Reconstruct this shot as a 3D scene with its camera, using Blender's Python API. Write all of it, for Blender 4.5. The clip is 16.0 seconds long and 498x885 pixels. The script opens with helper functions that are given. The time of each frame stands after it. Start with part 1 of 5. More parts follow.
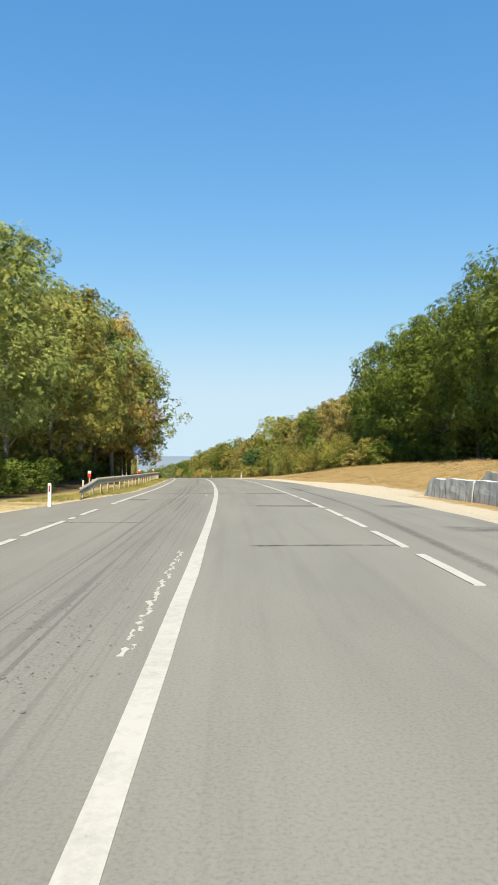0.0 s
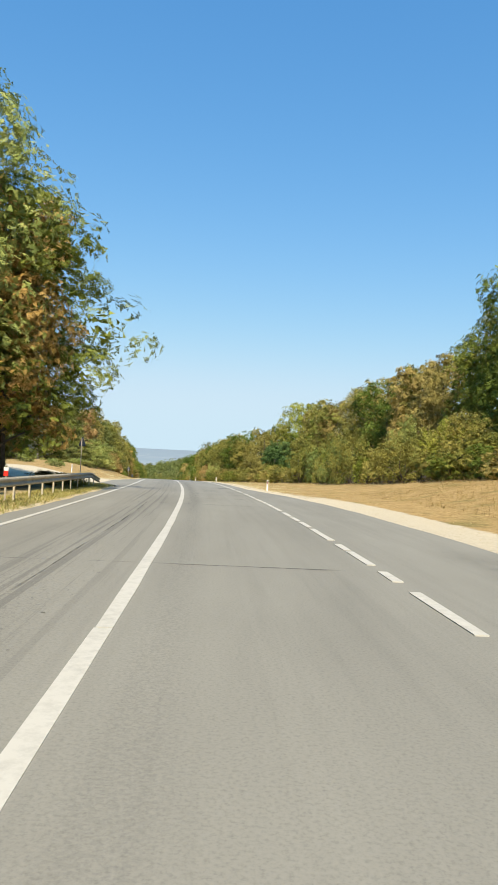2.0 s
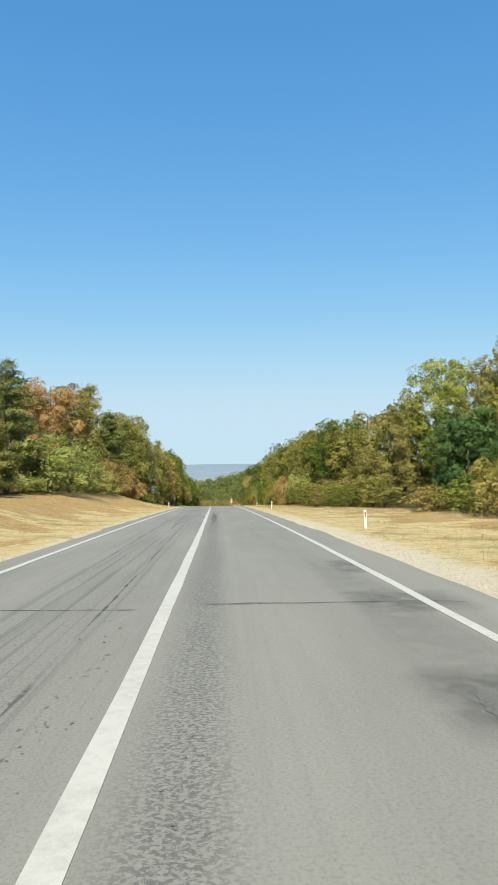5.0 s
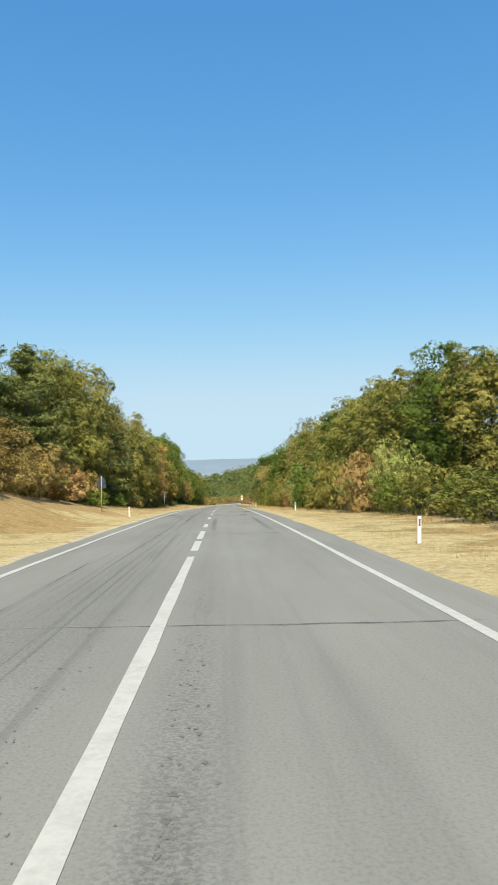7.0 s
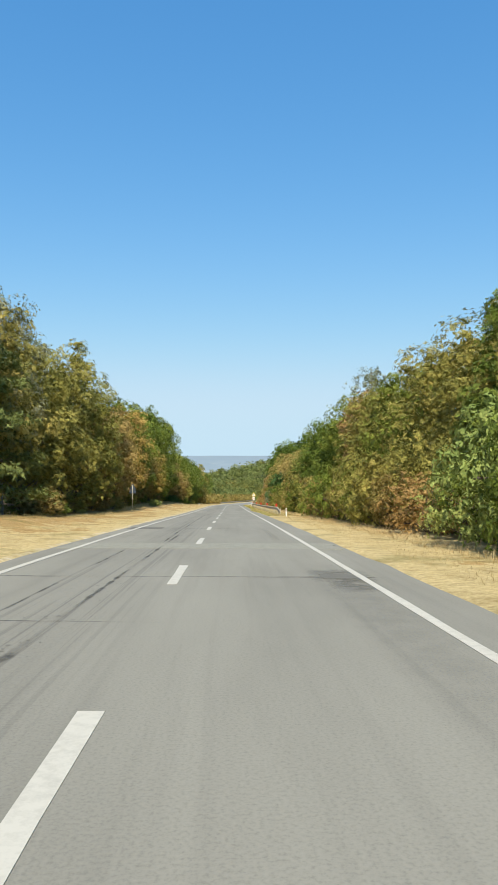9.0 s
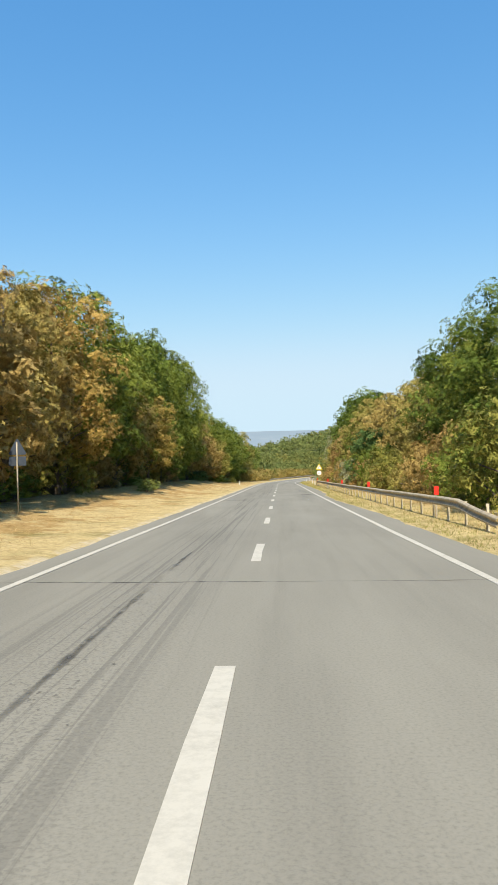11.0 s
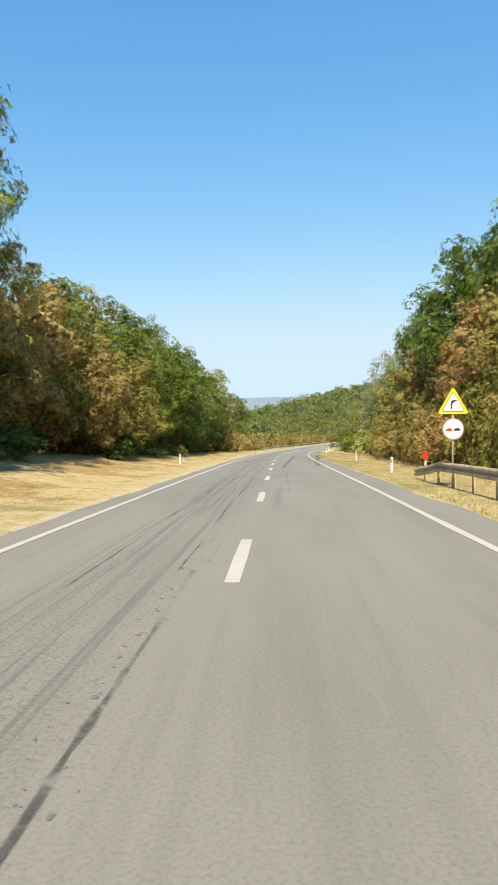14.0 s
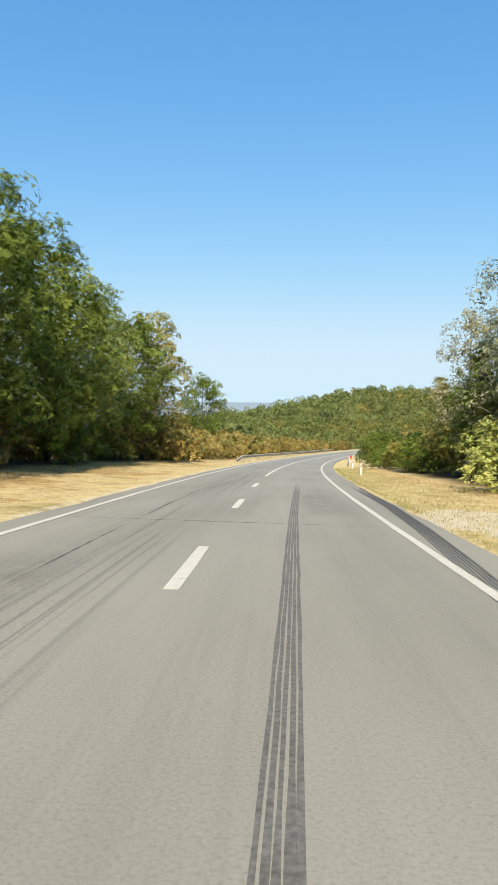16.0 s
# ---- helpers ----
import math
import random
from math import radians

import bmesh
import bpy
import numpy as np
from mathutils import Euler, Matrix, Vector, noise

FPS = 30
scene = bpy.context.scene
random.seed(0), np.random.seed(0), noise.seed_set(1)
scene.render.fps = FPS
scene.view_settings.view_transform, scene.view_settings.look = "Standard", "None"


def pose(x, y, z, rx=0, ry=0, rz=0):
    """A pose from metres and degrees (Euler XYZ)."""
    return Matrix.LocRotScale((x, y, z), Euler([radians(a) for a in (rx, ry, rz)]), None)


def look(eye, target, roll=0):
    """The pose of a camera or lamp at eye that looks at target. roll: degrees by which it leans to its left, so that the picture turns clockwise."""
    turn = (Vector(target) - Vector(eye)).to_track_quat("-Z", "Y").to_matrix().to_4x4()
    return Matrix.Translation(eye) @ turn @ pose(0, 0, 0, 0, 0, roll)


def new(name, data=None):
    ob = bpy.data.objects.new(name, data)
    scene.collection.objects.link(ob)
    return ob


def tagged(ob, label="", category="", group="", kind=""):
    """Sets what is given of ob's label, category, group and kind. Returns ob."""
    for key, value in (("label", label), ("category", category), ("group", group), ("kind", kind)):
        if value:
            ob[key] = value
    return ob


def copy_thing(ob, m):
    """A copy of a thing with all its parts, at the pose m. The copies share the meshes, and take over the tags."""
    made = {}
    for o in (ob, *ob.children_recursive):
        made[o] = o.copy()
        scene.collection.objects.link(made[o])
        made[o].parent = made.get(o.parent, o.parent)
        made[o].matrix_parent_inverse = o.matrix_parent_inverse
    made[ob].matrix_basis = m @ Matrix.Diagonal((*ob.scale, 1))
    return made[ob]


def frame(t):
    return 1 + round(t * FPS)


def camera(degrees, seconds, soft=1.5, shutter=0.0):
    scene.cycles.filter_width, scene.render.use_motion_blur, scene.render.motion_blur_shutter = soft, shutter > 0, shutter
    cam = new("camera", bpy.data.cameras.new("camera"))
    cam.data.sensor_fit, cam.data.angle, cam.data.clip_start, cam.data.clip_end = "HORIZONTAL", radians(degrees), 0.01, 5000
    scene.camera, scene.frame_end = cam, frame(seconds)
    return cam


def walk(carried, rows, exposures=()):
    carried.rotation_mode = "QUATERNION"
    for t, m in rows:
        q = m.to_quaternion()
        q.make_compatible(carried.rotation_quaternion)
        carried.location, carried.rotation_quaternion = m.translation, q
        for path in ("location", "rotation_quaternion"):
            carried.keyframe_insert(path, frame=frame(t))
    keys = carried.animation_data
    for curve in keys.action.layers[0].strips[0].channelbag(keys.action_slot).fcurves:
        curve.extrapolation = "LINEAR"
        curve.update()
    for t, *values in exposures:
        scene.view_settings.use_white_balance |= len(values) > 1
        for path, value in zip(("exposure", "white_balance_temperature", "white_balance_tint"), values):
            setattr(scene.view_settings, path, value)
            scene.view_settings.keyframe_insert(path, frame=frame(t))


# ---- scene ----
cam = camera(39.34, 16.0, soft=1.1)
PATH = [
    (0, 0.337, 8.350, 1.572, 0.66, 1.16, -0.18),
    (0.5, -0.122, 20.914, 1.556, 0.82, 1.13, -0.28),
    (1, -0.628, 33.337, 1.441, 1.28, 1.01, -0.75),
    (1.5, -1.140, 45.556, 1.248, 1.44, 0.94, -1.68),
    (2, -1.787, 57.747, 1.057, 1.78, 0.92, -2.91),
    (2.5, -2.756, 69.918, 0.865, 1.99, 0.99, -3.14),
    (3, -4.000, 82.274, 0.628, 2.84, 1.31, -3.04),
    (3.5, -5.484, 94.806, 0.341, 3.69, 1.65, -3.63),
    (4, -7.137, 107.414, 0.010, 4.95, 1.87, -3.51),
    (4.5, -8.968, 120.050, -0.339, 6.15, 2.00, -1.61),
    (5, -11.033, 132.687, -0.740, 6.81, 1.79, 0.48),
    (5.8, -14.330, 152.768, -1.521, 7.13, 1.60, 1.30),
    (6.6, -17.619, 172.679, -2.365, 7.31, 1.39, 1.31),
    (7.5, -21.298, 195.070, -3.386, 7.41, 1.36, 0.76),
    (8, -23.295, 207.552, -3.981, 7.52, 1.57, -0.21),
    (8.5, -25.386, 219.987, -4.602, 7.66, 1.27, -0.93),
    (9, -27.568, 232.270, -5.257, 7.93, 1.19, -0.41),
    (9.5, -29.814, 244.639, -5.964, 7.80, 1.02, 1.51),
    (10, -32.126, 257.515, -6.732, 10.39, 0.84, 1.30),
    (10.8, -35.663, 277.909, -8.013, 11.76, -0.29, 1.15),
    (11.6, -39.174, 298.087, -9.334, 12.52, -2.34, 0.97),
    (12.5, -43.079, 320.998, -10.811, 12.64, -3.66, 0.79),
    (13, -45.200, 333.888, -11.627, 12.25, -3.71, 0.59),
    (13.5, -47.286, 346.918, -12.446, 12.19, -3.49, 0.21),
    (14, -49.306, 360.085, -13.258, 11.90, -3.48, 0.93),
    (14.5, -51.359, 373.188, -14.067, 11.76, -3.45, 0.80),
    (15, -53.394, 385.971, -14.868, 11.74, -3.25, 0.56),
    (15.5, -55.420, 398.705, -15.684, 11.50, -3.29, -0.40),
    (16, -57.292, 411.702, -16.517, 11.42, -3.05, -1.25),
]
walk(cam, [(t, pose(x, y, z, 90 + pitch, roll, yaw)) for t, x, y, z, yaw, pitch, roll in PATH],
     exposures=[(0, 0.70, 6900, 9), (1.5, 0.69, 6900, 9), (3.0, 0.65, 6720, 8), (5.0, 0.60, 6650, 6), (9.5, 0.62, 6600, 7), (10.2, 0.66, 6700, 8), (12.3, 0.80, 6950, 9), (14.0, 0.78, 6900, 9), (16.0, 0.75, 6850, 9)])

# ---- light ----
SUN_WAY = Vector((0.07, -0.640, 0.766)).normalized()
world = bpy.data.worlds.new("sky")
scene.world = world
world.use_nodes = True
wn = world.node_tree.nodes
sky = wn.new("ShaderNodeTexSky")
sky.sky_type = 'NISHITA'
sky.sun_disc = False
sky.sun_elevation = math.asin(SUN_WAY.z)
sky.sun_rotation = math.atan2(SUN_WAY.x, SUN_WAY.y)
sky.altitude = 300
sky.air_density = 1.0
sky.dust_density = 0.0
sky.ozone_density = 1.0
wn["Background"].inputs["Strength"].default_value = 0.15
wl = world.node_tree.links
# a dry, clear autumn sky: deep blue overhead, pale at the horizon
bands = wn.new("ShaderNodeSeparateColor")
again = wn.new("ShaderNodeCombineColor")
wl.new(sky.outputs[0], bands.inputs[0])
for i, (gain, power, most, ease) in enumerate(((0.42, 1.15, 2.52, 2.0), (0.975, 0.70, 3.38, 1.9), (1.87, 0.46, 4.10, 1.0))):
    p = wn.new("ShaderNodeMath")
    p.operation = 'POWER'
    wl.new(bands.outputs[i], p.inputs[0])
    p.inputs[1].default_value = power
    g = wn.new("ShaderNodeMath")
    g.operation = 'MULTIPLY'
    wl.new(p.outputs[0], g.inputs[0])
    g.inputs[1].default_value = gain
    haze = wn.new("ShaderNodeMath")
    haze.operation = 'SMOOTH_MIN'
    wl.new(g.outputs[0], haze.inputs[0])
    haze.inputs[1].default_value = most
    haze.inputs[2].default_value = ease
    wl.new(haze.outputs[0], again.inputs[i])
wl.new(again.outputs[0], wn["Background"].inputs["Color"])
sun = new("sun", bpy.data.lights.new("sun", 'SUN'))
sun.data.energy = 4.3
sun.data.angle = radians(0.55)
sun.data.color = (1.0, 0.92, 0.78)
sun.matrix_world = look((0, 0, 60), Vector((0, 0, 60)) - SUN_WAY)

# ---- the road's line: bend (1/km) and slope (%) at every 20 m from -20 m ----
BEND = [-0.1346, 0.3050, 0.7546, 1.0812, 1.1896, 1.3267, 1.2347, 0.7124, 0.4430, 0.1648, -0.0016, 0.1050, 0.0705, -0.1793, -0.1756, 0.0213, 0.0884, -0.0054,
        -0.1090, -0.0052, 0.0789, -0.0768, -0.4908, -1.0433, -1.4432, -1.6350, -1.6486, -1.5398, -1.3533, -1.30, -1.40, -1.50, -1.60, -1.70, -1.80]
SLOPE = [2.0676, 0.8418, -0.4919, -1.7027, -1.4689, -2.0066, -2.6276, -2.7726, -3.8374, -4.1164, -4.4535, -4.6588, -5.0037, -5.6298, -5.9952, -6.3796, -6.5062,
         -6.2584, -6.2467, -6.0543, -6.1459, -6.3781, -6.3014, -6.3251, -6.2930, -6.1441, -5.8428, -5.4757, -5.1033, -4.7592, -4.4568, -4.1958, -3.9674, -3.7590, -3.5584]
KNOT = np.arange(-20, 661, 20.0)
S = np.arange(-20, 660.1, 2.0)
_k = np.interp(S, KNOT, BEND) * 1e-3
_g = np.interp(S, KNOT, SLOPE) * 1e-2
HEAD = 0.02452172 + np.concatenate([[0], np.cumsum(_k[1:] + _k[:-1])])
_dx, _dy = -np.sin(HEAD), np.cos(HEAD)
RX = np.concatenate([[0], np.cumsum(_dx[1:] + _dx[:-1])])
RY = np.concatenate([[0], np.cumsum(_dy[1:] + _dy[:-1])])
RZ = np.concatenate([[0], np.cumsum(_g[1:] + _g[:-1])])
RX, RY, RZ = RX - RX[10], RY - RY[10], RZ - RZ[10]


def smooth(a, b, x):
    v = np.clip((np.asarray(x, float) - a) / (b - a), 0, 1)
    return v * v * (3 - 2 * v)


def line(s):
    """Centre of the road, heading and height at the distance s, run on straight past both ends."""
    s = np.asarray(s, float)
    lo, hi = np.minimum(s - S[0], 0), np.maximum(s - S[-1], 0)
    h = np.interp(s, S, HEAD)
    x = np.interp(s, S, RX) - np.sin(h) * (lo + hi)
    y = np.interp(s, S, RY) + np.cos(h) * (lo + hi)
    z = np.interp(s, S, RZ) + 0.02 * lo - 0.036 * 500 * (1 - np.exp(-hi / 500))
    return x, y, z, h


def place(s, u):
    """World x, y and the road's height at distance s and side way u (right is plus)."""
    x, y, z, h = line(s)
    return x + np.cos(h) * u, y + np.sin(h) * u, z, h


def right_edge(s):
    return np.interp(s, [-200, 60, 88, 97, 108, 130, 315, 330, 341, 348, 900], [7.4, 7.1, 6.7, 6.0, 4.75, 4.55, 4.5, 4.0, 4.0, 4.55, 4.55])


def left_edge(s):
    return np.interp(s, [-200, 26, 44, 103, 108, 124, 134, 900], [-6.8, -6.4, -4.2, -4.15, -6.0, -6.0, -4.2, -4.2])


def bank(s, u):
    """Height of the ground over the road's surface."""
    s, u = np.asarray(s, float), np.asarray(u, float)
    r = np.maximum(u, 0)
    l = np.maximum(-u, 0)
    rise_r = np.interp(s, [-100, 0, 60, 100, 125, 160, 240, 300, 420, 520, 700], [1.2, 1.4, 1.9, 1.7, 0.7, 0.3, 0.2, 0.3, 0.3, 0.2, 0])
    rise_l = np.interp(s, [-100, 30, 100, 125, 150, 185, 225, 250, 290, 340, 400, 440, 520, 700], [0, 0, 0.2, 1.0, 1.8, 1.3, 2.4, 1.3, 0.1, 0.8, 1.2, 0.5, 0.0, -2])
    h = rise_r * smooth(9, 22, r) * (u > 0) + rise_l * smooth(6, 15, l) * (u <= 0)
    h = h + (0.10 * np.maximum(r - 24, 0) - 0.10 * np.maximum(r - 90, 0)) * smooth(640, 300, s)
    h = h + (0.05 * np.maximum(l - 24, 0) - 0.05 * np.maximum(l - 90, 0)) * smooth(640, 300, s)
    h = h + 8.5 * smooth(11, 36, u) * smooth(475, 570, s)
    rough = 0.05 * np.sin(u * 0.83 + 1.7 * np.sin(s * 0.31)) * np.sin(s * 0.37 + 1.3 * np.sin(u * 0.71 + s * 0.11))
    rough = rough + 0.035 * np.sin(s * 1.13 + 2.1 * np.sin(u * 1.27 + 0.19 * s)) * np.sin(u * 1.91 + 1.5 * np.sin(s * 0.77))
    return h + rough * smooth(0.6, 5, np.where(u > 0, u - right_edge(s), left_edge(s) - u))


def relief(x, y, s, z, u=0.0):
    """The far land: a valley past the bend and a wooded hill in it."""
    far = smooth(500, 2200, s)
    low = z * (1 - far) + far * -78
    hill = 36 * np.exp(-(((x + 50) / 112) ** 2 + ((y - 960) / 190) ** 2)) + 14 * np.exp(-(((x - 120) / 140) ** 2 + ((y - 700) / 120) ** 2))
    hill = hill + 10 * np.exp(-(((x + 420) / 260) ** 2 + ((y - 1250) / 300) ** 2))
    roll = smooth(900, 2000, s) * (5 * np.sin(x * 0.004 + y * 0.002) * np.sin(y * 0.0055))
    keep = 1 - (1 - smooth(14, 90, np.abs(u))) * smooth(800, 640, s)
    return z * (1 - keep) + (low + hill + roll) * keep


def height(s, u):
    x, y, z, h = place(s, u)
    return np.where(np.asarray(s) > 480, relief(x, y, np.asarray(s, float), z, u), z) + bank(s, u) * smooth(900, 560, s)


# ---- materials ----
def shader(name):
    m = bpy.data.materials.new(name)
    m.use_nodes = True
    t = m.node_tree
    return m, t.nodes, t.links, t.nodes["Principled BSDF"]


def ramp(nodes, links, source, stops):
    r = nodes.new("ShaderNodeValToRGB")
    while len(r.color_ramp.elements) < len(stops):
        r.color_ramp.elements.new(0.5)
    for e, (p, c) in zip(r.color_ramp.elements, stops):
        e.position, e.color = p, (*c, 1)
    links.new(source, r.inputs[0])
    return r.outputs[0]


def noise_of(nodes, links, vector, scale, detail=4, rough=0.55, distortion=0.0):
    n = nodes.new("ShaderNodeTexNoise")
    n.inputs["Scale"].default_value, n.inputs["Detail"].default_value = scale, detail
    n.inputs["Roughness"].default_value, n.inputs["Distortion"].default_value = rough, distortion
    if vector:
        links.new(vector, n.inputs["Vector"])
    return n.outputs[0]


def mixed(nodes, links, kind, fac, a, b):
    m = nodes.new("ShaderNodeMix")
    m.data_type, m.blend_type = 'RGBA', kind
    for v, i in ((fac, 0), (a, 6), (b, 7)):
        if hasattr(v, "links"):
            links.new(v, m.inputs[i])
        else:
            m.inputs[i].default_value = v if i == 0 else (*v, 1)
    return m.outputs[2]


def stretch(nodes, links, vector, scale):
    m = nodes.new("ShaderNodeMapping")
    m.inputs["Scale"].default_value = scale
    links.new(vector, m.inputs[0])
    return m.outputs[0]


def bump(nodes, links, bsdf, value, strength, distance):
    b = nodes.new("ShaderNodeBump")
    b.inputs["Strength"].default_value, b.inputs["Distance"].default_value = strength, distance
    links.new(value, b.inputs["Height"])
    links.new(b.outputs[0], bsdf.inputs["Normal"])


def plain(name, colour, roughness=0.6, metal=0.0, grain=20.0, spread=0.18, relief_of=0.15):
    m, n, l, b = shader(name)
    co = n.new("ShaderNodeTexCoord").outputs["Object"]
    a = noise_of(n, l, co, grain, 5)
    c = noise_of(n, l, co, grain * 0.13, 3)
    dark = tuple(v * (1 - spread) for v in colour)
    light = tuple(min(1, v * (1 + spread)) for v in colour)
    col = ramp(n, l, a, ((0.3, dark), (0.7, light)))
    col = mixed(n, l, 'MULTIPLY', 0.35, col, ramp(n, l, c, ((0.3, (0.6, 0.58, 0.54)), (0.6, (1, 1, 1)))))
    l.new(col, b.inputs["Base Color"])
    b.inputs["Roughness"].default_value, b.inputs["Metallic"].default_value = roughness, metal
    bump(n, l, b, a, relief_of, 0.01)
    return m


def asphalt_material():
    m, n, l, b = shader("worn_asphalt")
    uv = n.new("ShaderNodeUVMap")
    uv.uv_map = "lane"
    co = uv.outputs[0]
    sep = n.new("ShaderNodeSeparateXYZ")
    l.new(co, sep.inputs[0])
    grain = noise_of(n, l, co, 38, 6, 0.7)
    patch = noise_of(n, l, stretch(n, l, co, (0.55, 0.10, 1)), 1.0, 5, 0.6)
    streak = noise_of(n, l, stretch(n, l, co, (3.2, 0.07, 1)), 1.0, 5, 0.65, 0.25)
    rut = noise_of(n, l, stretch(n, l, co, (26.0, 30.0, 1)), 1.0, 5, 0.7, 0.6)
    col = ramp(n, l, patch, ((0.28, (0.217, 0.206, 0.173)), (0.52, (0.253, 0.240, 0.201)), (0.75, (0.280, 0.266, 0.223))))
    col = mixed(n, l, 'MULTIPLY', 0.8, col, ramp(n, l, grain, ((0.25, (0.62, 0.62, 0.62)), (0.5, (0.98, 0.98, 0.98)), (0.8, (1.15, 1.14, 1.12)))))
    col = mixed(n, l, 'MULTIPLY', 0.28, col, ramp(n, l, streak, ((0.32, (0.70, 0.70, 0.71)), (0.5, (1, 1, 1)))))
    # the worn, ravelled band in the oncoming lane, beside the middle line
    band = n.new("ShaderNodeMath")
    band.operation = 'ADD'
    l.new(sep.outputs[0], band.inputs[0])
    band.inputs[1].default_value = 1.35
    ab = n.new("ShaderNodeMath")
    ab.operation = 'ABSOLUTE'
    l.new(band.outputs[0], ab.inputs[0])
    near = n.new("ShaderNodeMapRange")
    near.inputs[1].default_value, near.inputs[2].default_value, near.inputs[3].default_value, near.inputs[4].default_value = 0.30, 1.25, 1.0, 0.0
    l.new(ab.outputs[0], near.inputs[0])
    ragged = n.new("ShaderNodeMath")
    ragged.operation = 'MULTIPLY'
    l.new(near.outputs[0], ragged.inputs[0])
    l.new(ramp(n, l, rut, ((0.50, (0, 0, 0)), (0.60, (0.55, 0.55, 0.55)))), ragged.inputs[1])
    more = n.new("ShaderNodeMath")
    more.operation = 'MULTIPLY'
    l.new(ragged.outputs[0], more.inputs[0])
    l.new(ramp(n, l, noise_of(n, l, stretch(n, l, co, (0.05, 0.035, 1)), 1.0, 2), ((0.36, (0.35, 0.35, 0.35)), (0.55, (1, 1, 1)))), more.inputs[1])
    # a narrower one on the near side of that line, up to the crest
    side = n.new("ShaderNodeMapRange")
    side.inputs[1].default_value, side.inputs[2].default_value, side.inputs[3].default_value, side.inputs[4].default_value = 0.10, 0.42, 1.0, 0.0
    off = n.new("ShaderNodeMath")
    off.operation = 'ADD'
    l.new(sep.outputs[0], off.inputs[0])
    off.inputs[1].default_value = -0.50
    ab2 = n.new("ShaderNodeMath")
    ab2.operation = 'ABSOLUTE'
    l.new(off.outputs[0], ab2.inputs[0])
    l.new(ab2.outputs[0], side.inputs[0])
    span = n.new("ShaderNodeMapRange")
    span.inputs[1].default_value, span.inputs[2].default_value, span.inputs[3].default_value, span.inputs[4].default_value = 45.0, 75.0, 1.0, 0.0
    mid_of = n.new("ShaderNodeMath")
    mid_of.operation = 'SUBTRACT'
    l.new(sep.outputs[1], mid_of.inputs[0])
    mid_of.inputs[1].default_value = 130.0
    ab3 = n.new("ShaderNodeMath")
    ab3.operation = 'ABSOLUTE'
    l.new(mid_of.outputs[0], ab3.inputs[0])
    l.new(ab3.outputs[0], span.inputs[0])
    both = n.new("ShaderNodeMath")
    both.operation = 'MULTIPLY'
    l.new(side.outputs[0], both.inputs[0])
    l.new(span.outputs[0], both.inputs[1])
    rough2 = n.new("ShaderNodeMath")
    rough2.operation = 'MULTIPLY'
    l.new(both.outputs[0], rough2.inputs[0])
    l.new(ramp(n, l, rut, ((0.47, (0, 0, 0)), (0.55, (0.8, 0.8, 0.8)))), rough2.inputs[1])
    sum_of = n.new("ShaderNodeMath")
    sum_of.operation = 'MAXIMUM'
    l.new(more.outputs[0], sum_of.inputs[0])
    l.new(rough2.outputs[0], sum_of.inputs[1])
    more = sum_of
    col = mixed(n, l, 'MIX', more.outputs[0], col, (0.105, 0.101, 0.090))
    groove = noise_of(n, l, stretch(n, l, co, (9.0, 0.05, 1)), 1.0, 5, 0.65, 0.35)
    lines = n.new("ShaderNodeMath")
    lines.operation = 'MULTIPLY'
    l.new(near.outputs[0], lines.inputs[0])
    l.new(ramp(n, l, groove, ((0.53, (0, 0, 0)), (0.58, (0.42, 0.42, 0.42)))), lines.inputs[1])
    col = mixed(n, l, 'MIX', lines.outputs[0], col, (0.085, 0.081, 0.073))
    l.new(col, b.inputs["Base Color"])
    b.inputs["Roughness"].default_value = 0.86
    b.inputs["Specular IOR Level"].default_value = 0.3
    bump(n, l, b, grain, 0.14, 0.008)
    return m


def paint_material():
    m, n, l, b = shader("worn_road_paint")
    co = n.new("ShaderNodeTexCoord").outputs["Object"]
    a = noise_of(n, l, co, 9, 8, 0.75)
    c = noise_of(n, l, co, 1.3, 4)
    wear = mixed(n, l, 'ADD', 0.35, a, c)
    col = ramp(n, l, wear, ((0.40, (0.25, 0.235, 0.195)), (0.50, (0.43, 0.405, 0.345)), (0.74, (0.53, 0.50, 0.43))))
    l.new(col, b.inputs["Base Color"])
    b.inputs["Roughness"].default_value = 0.7
    return m


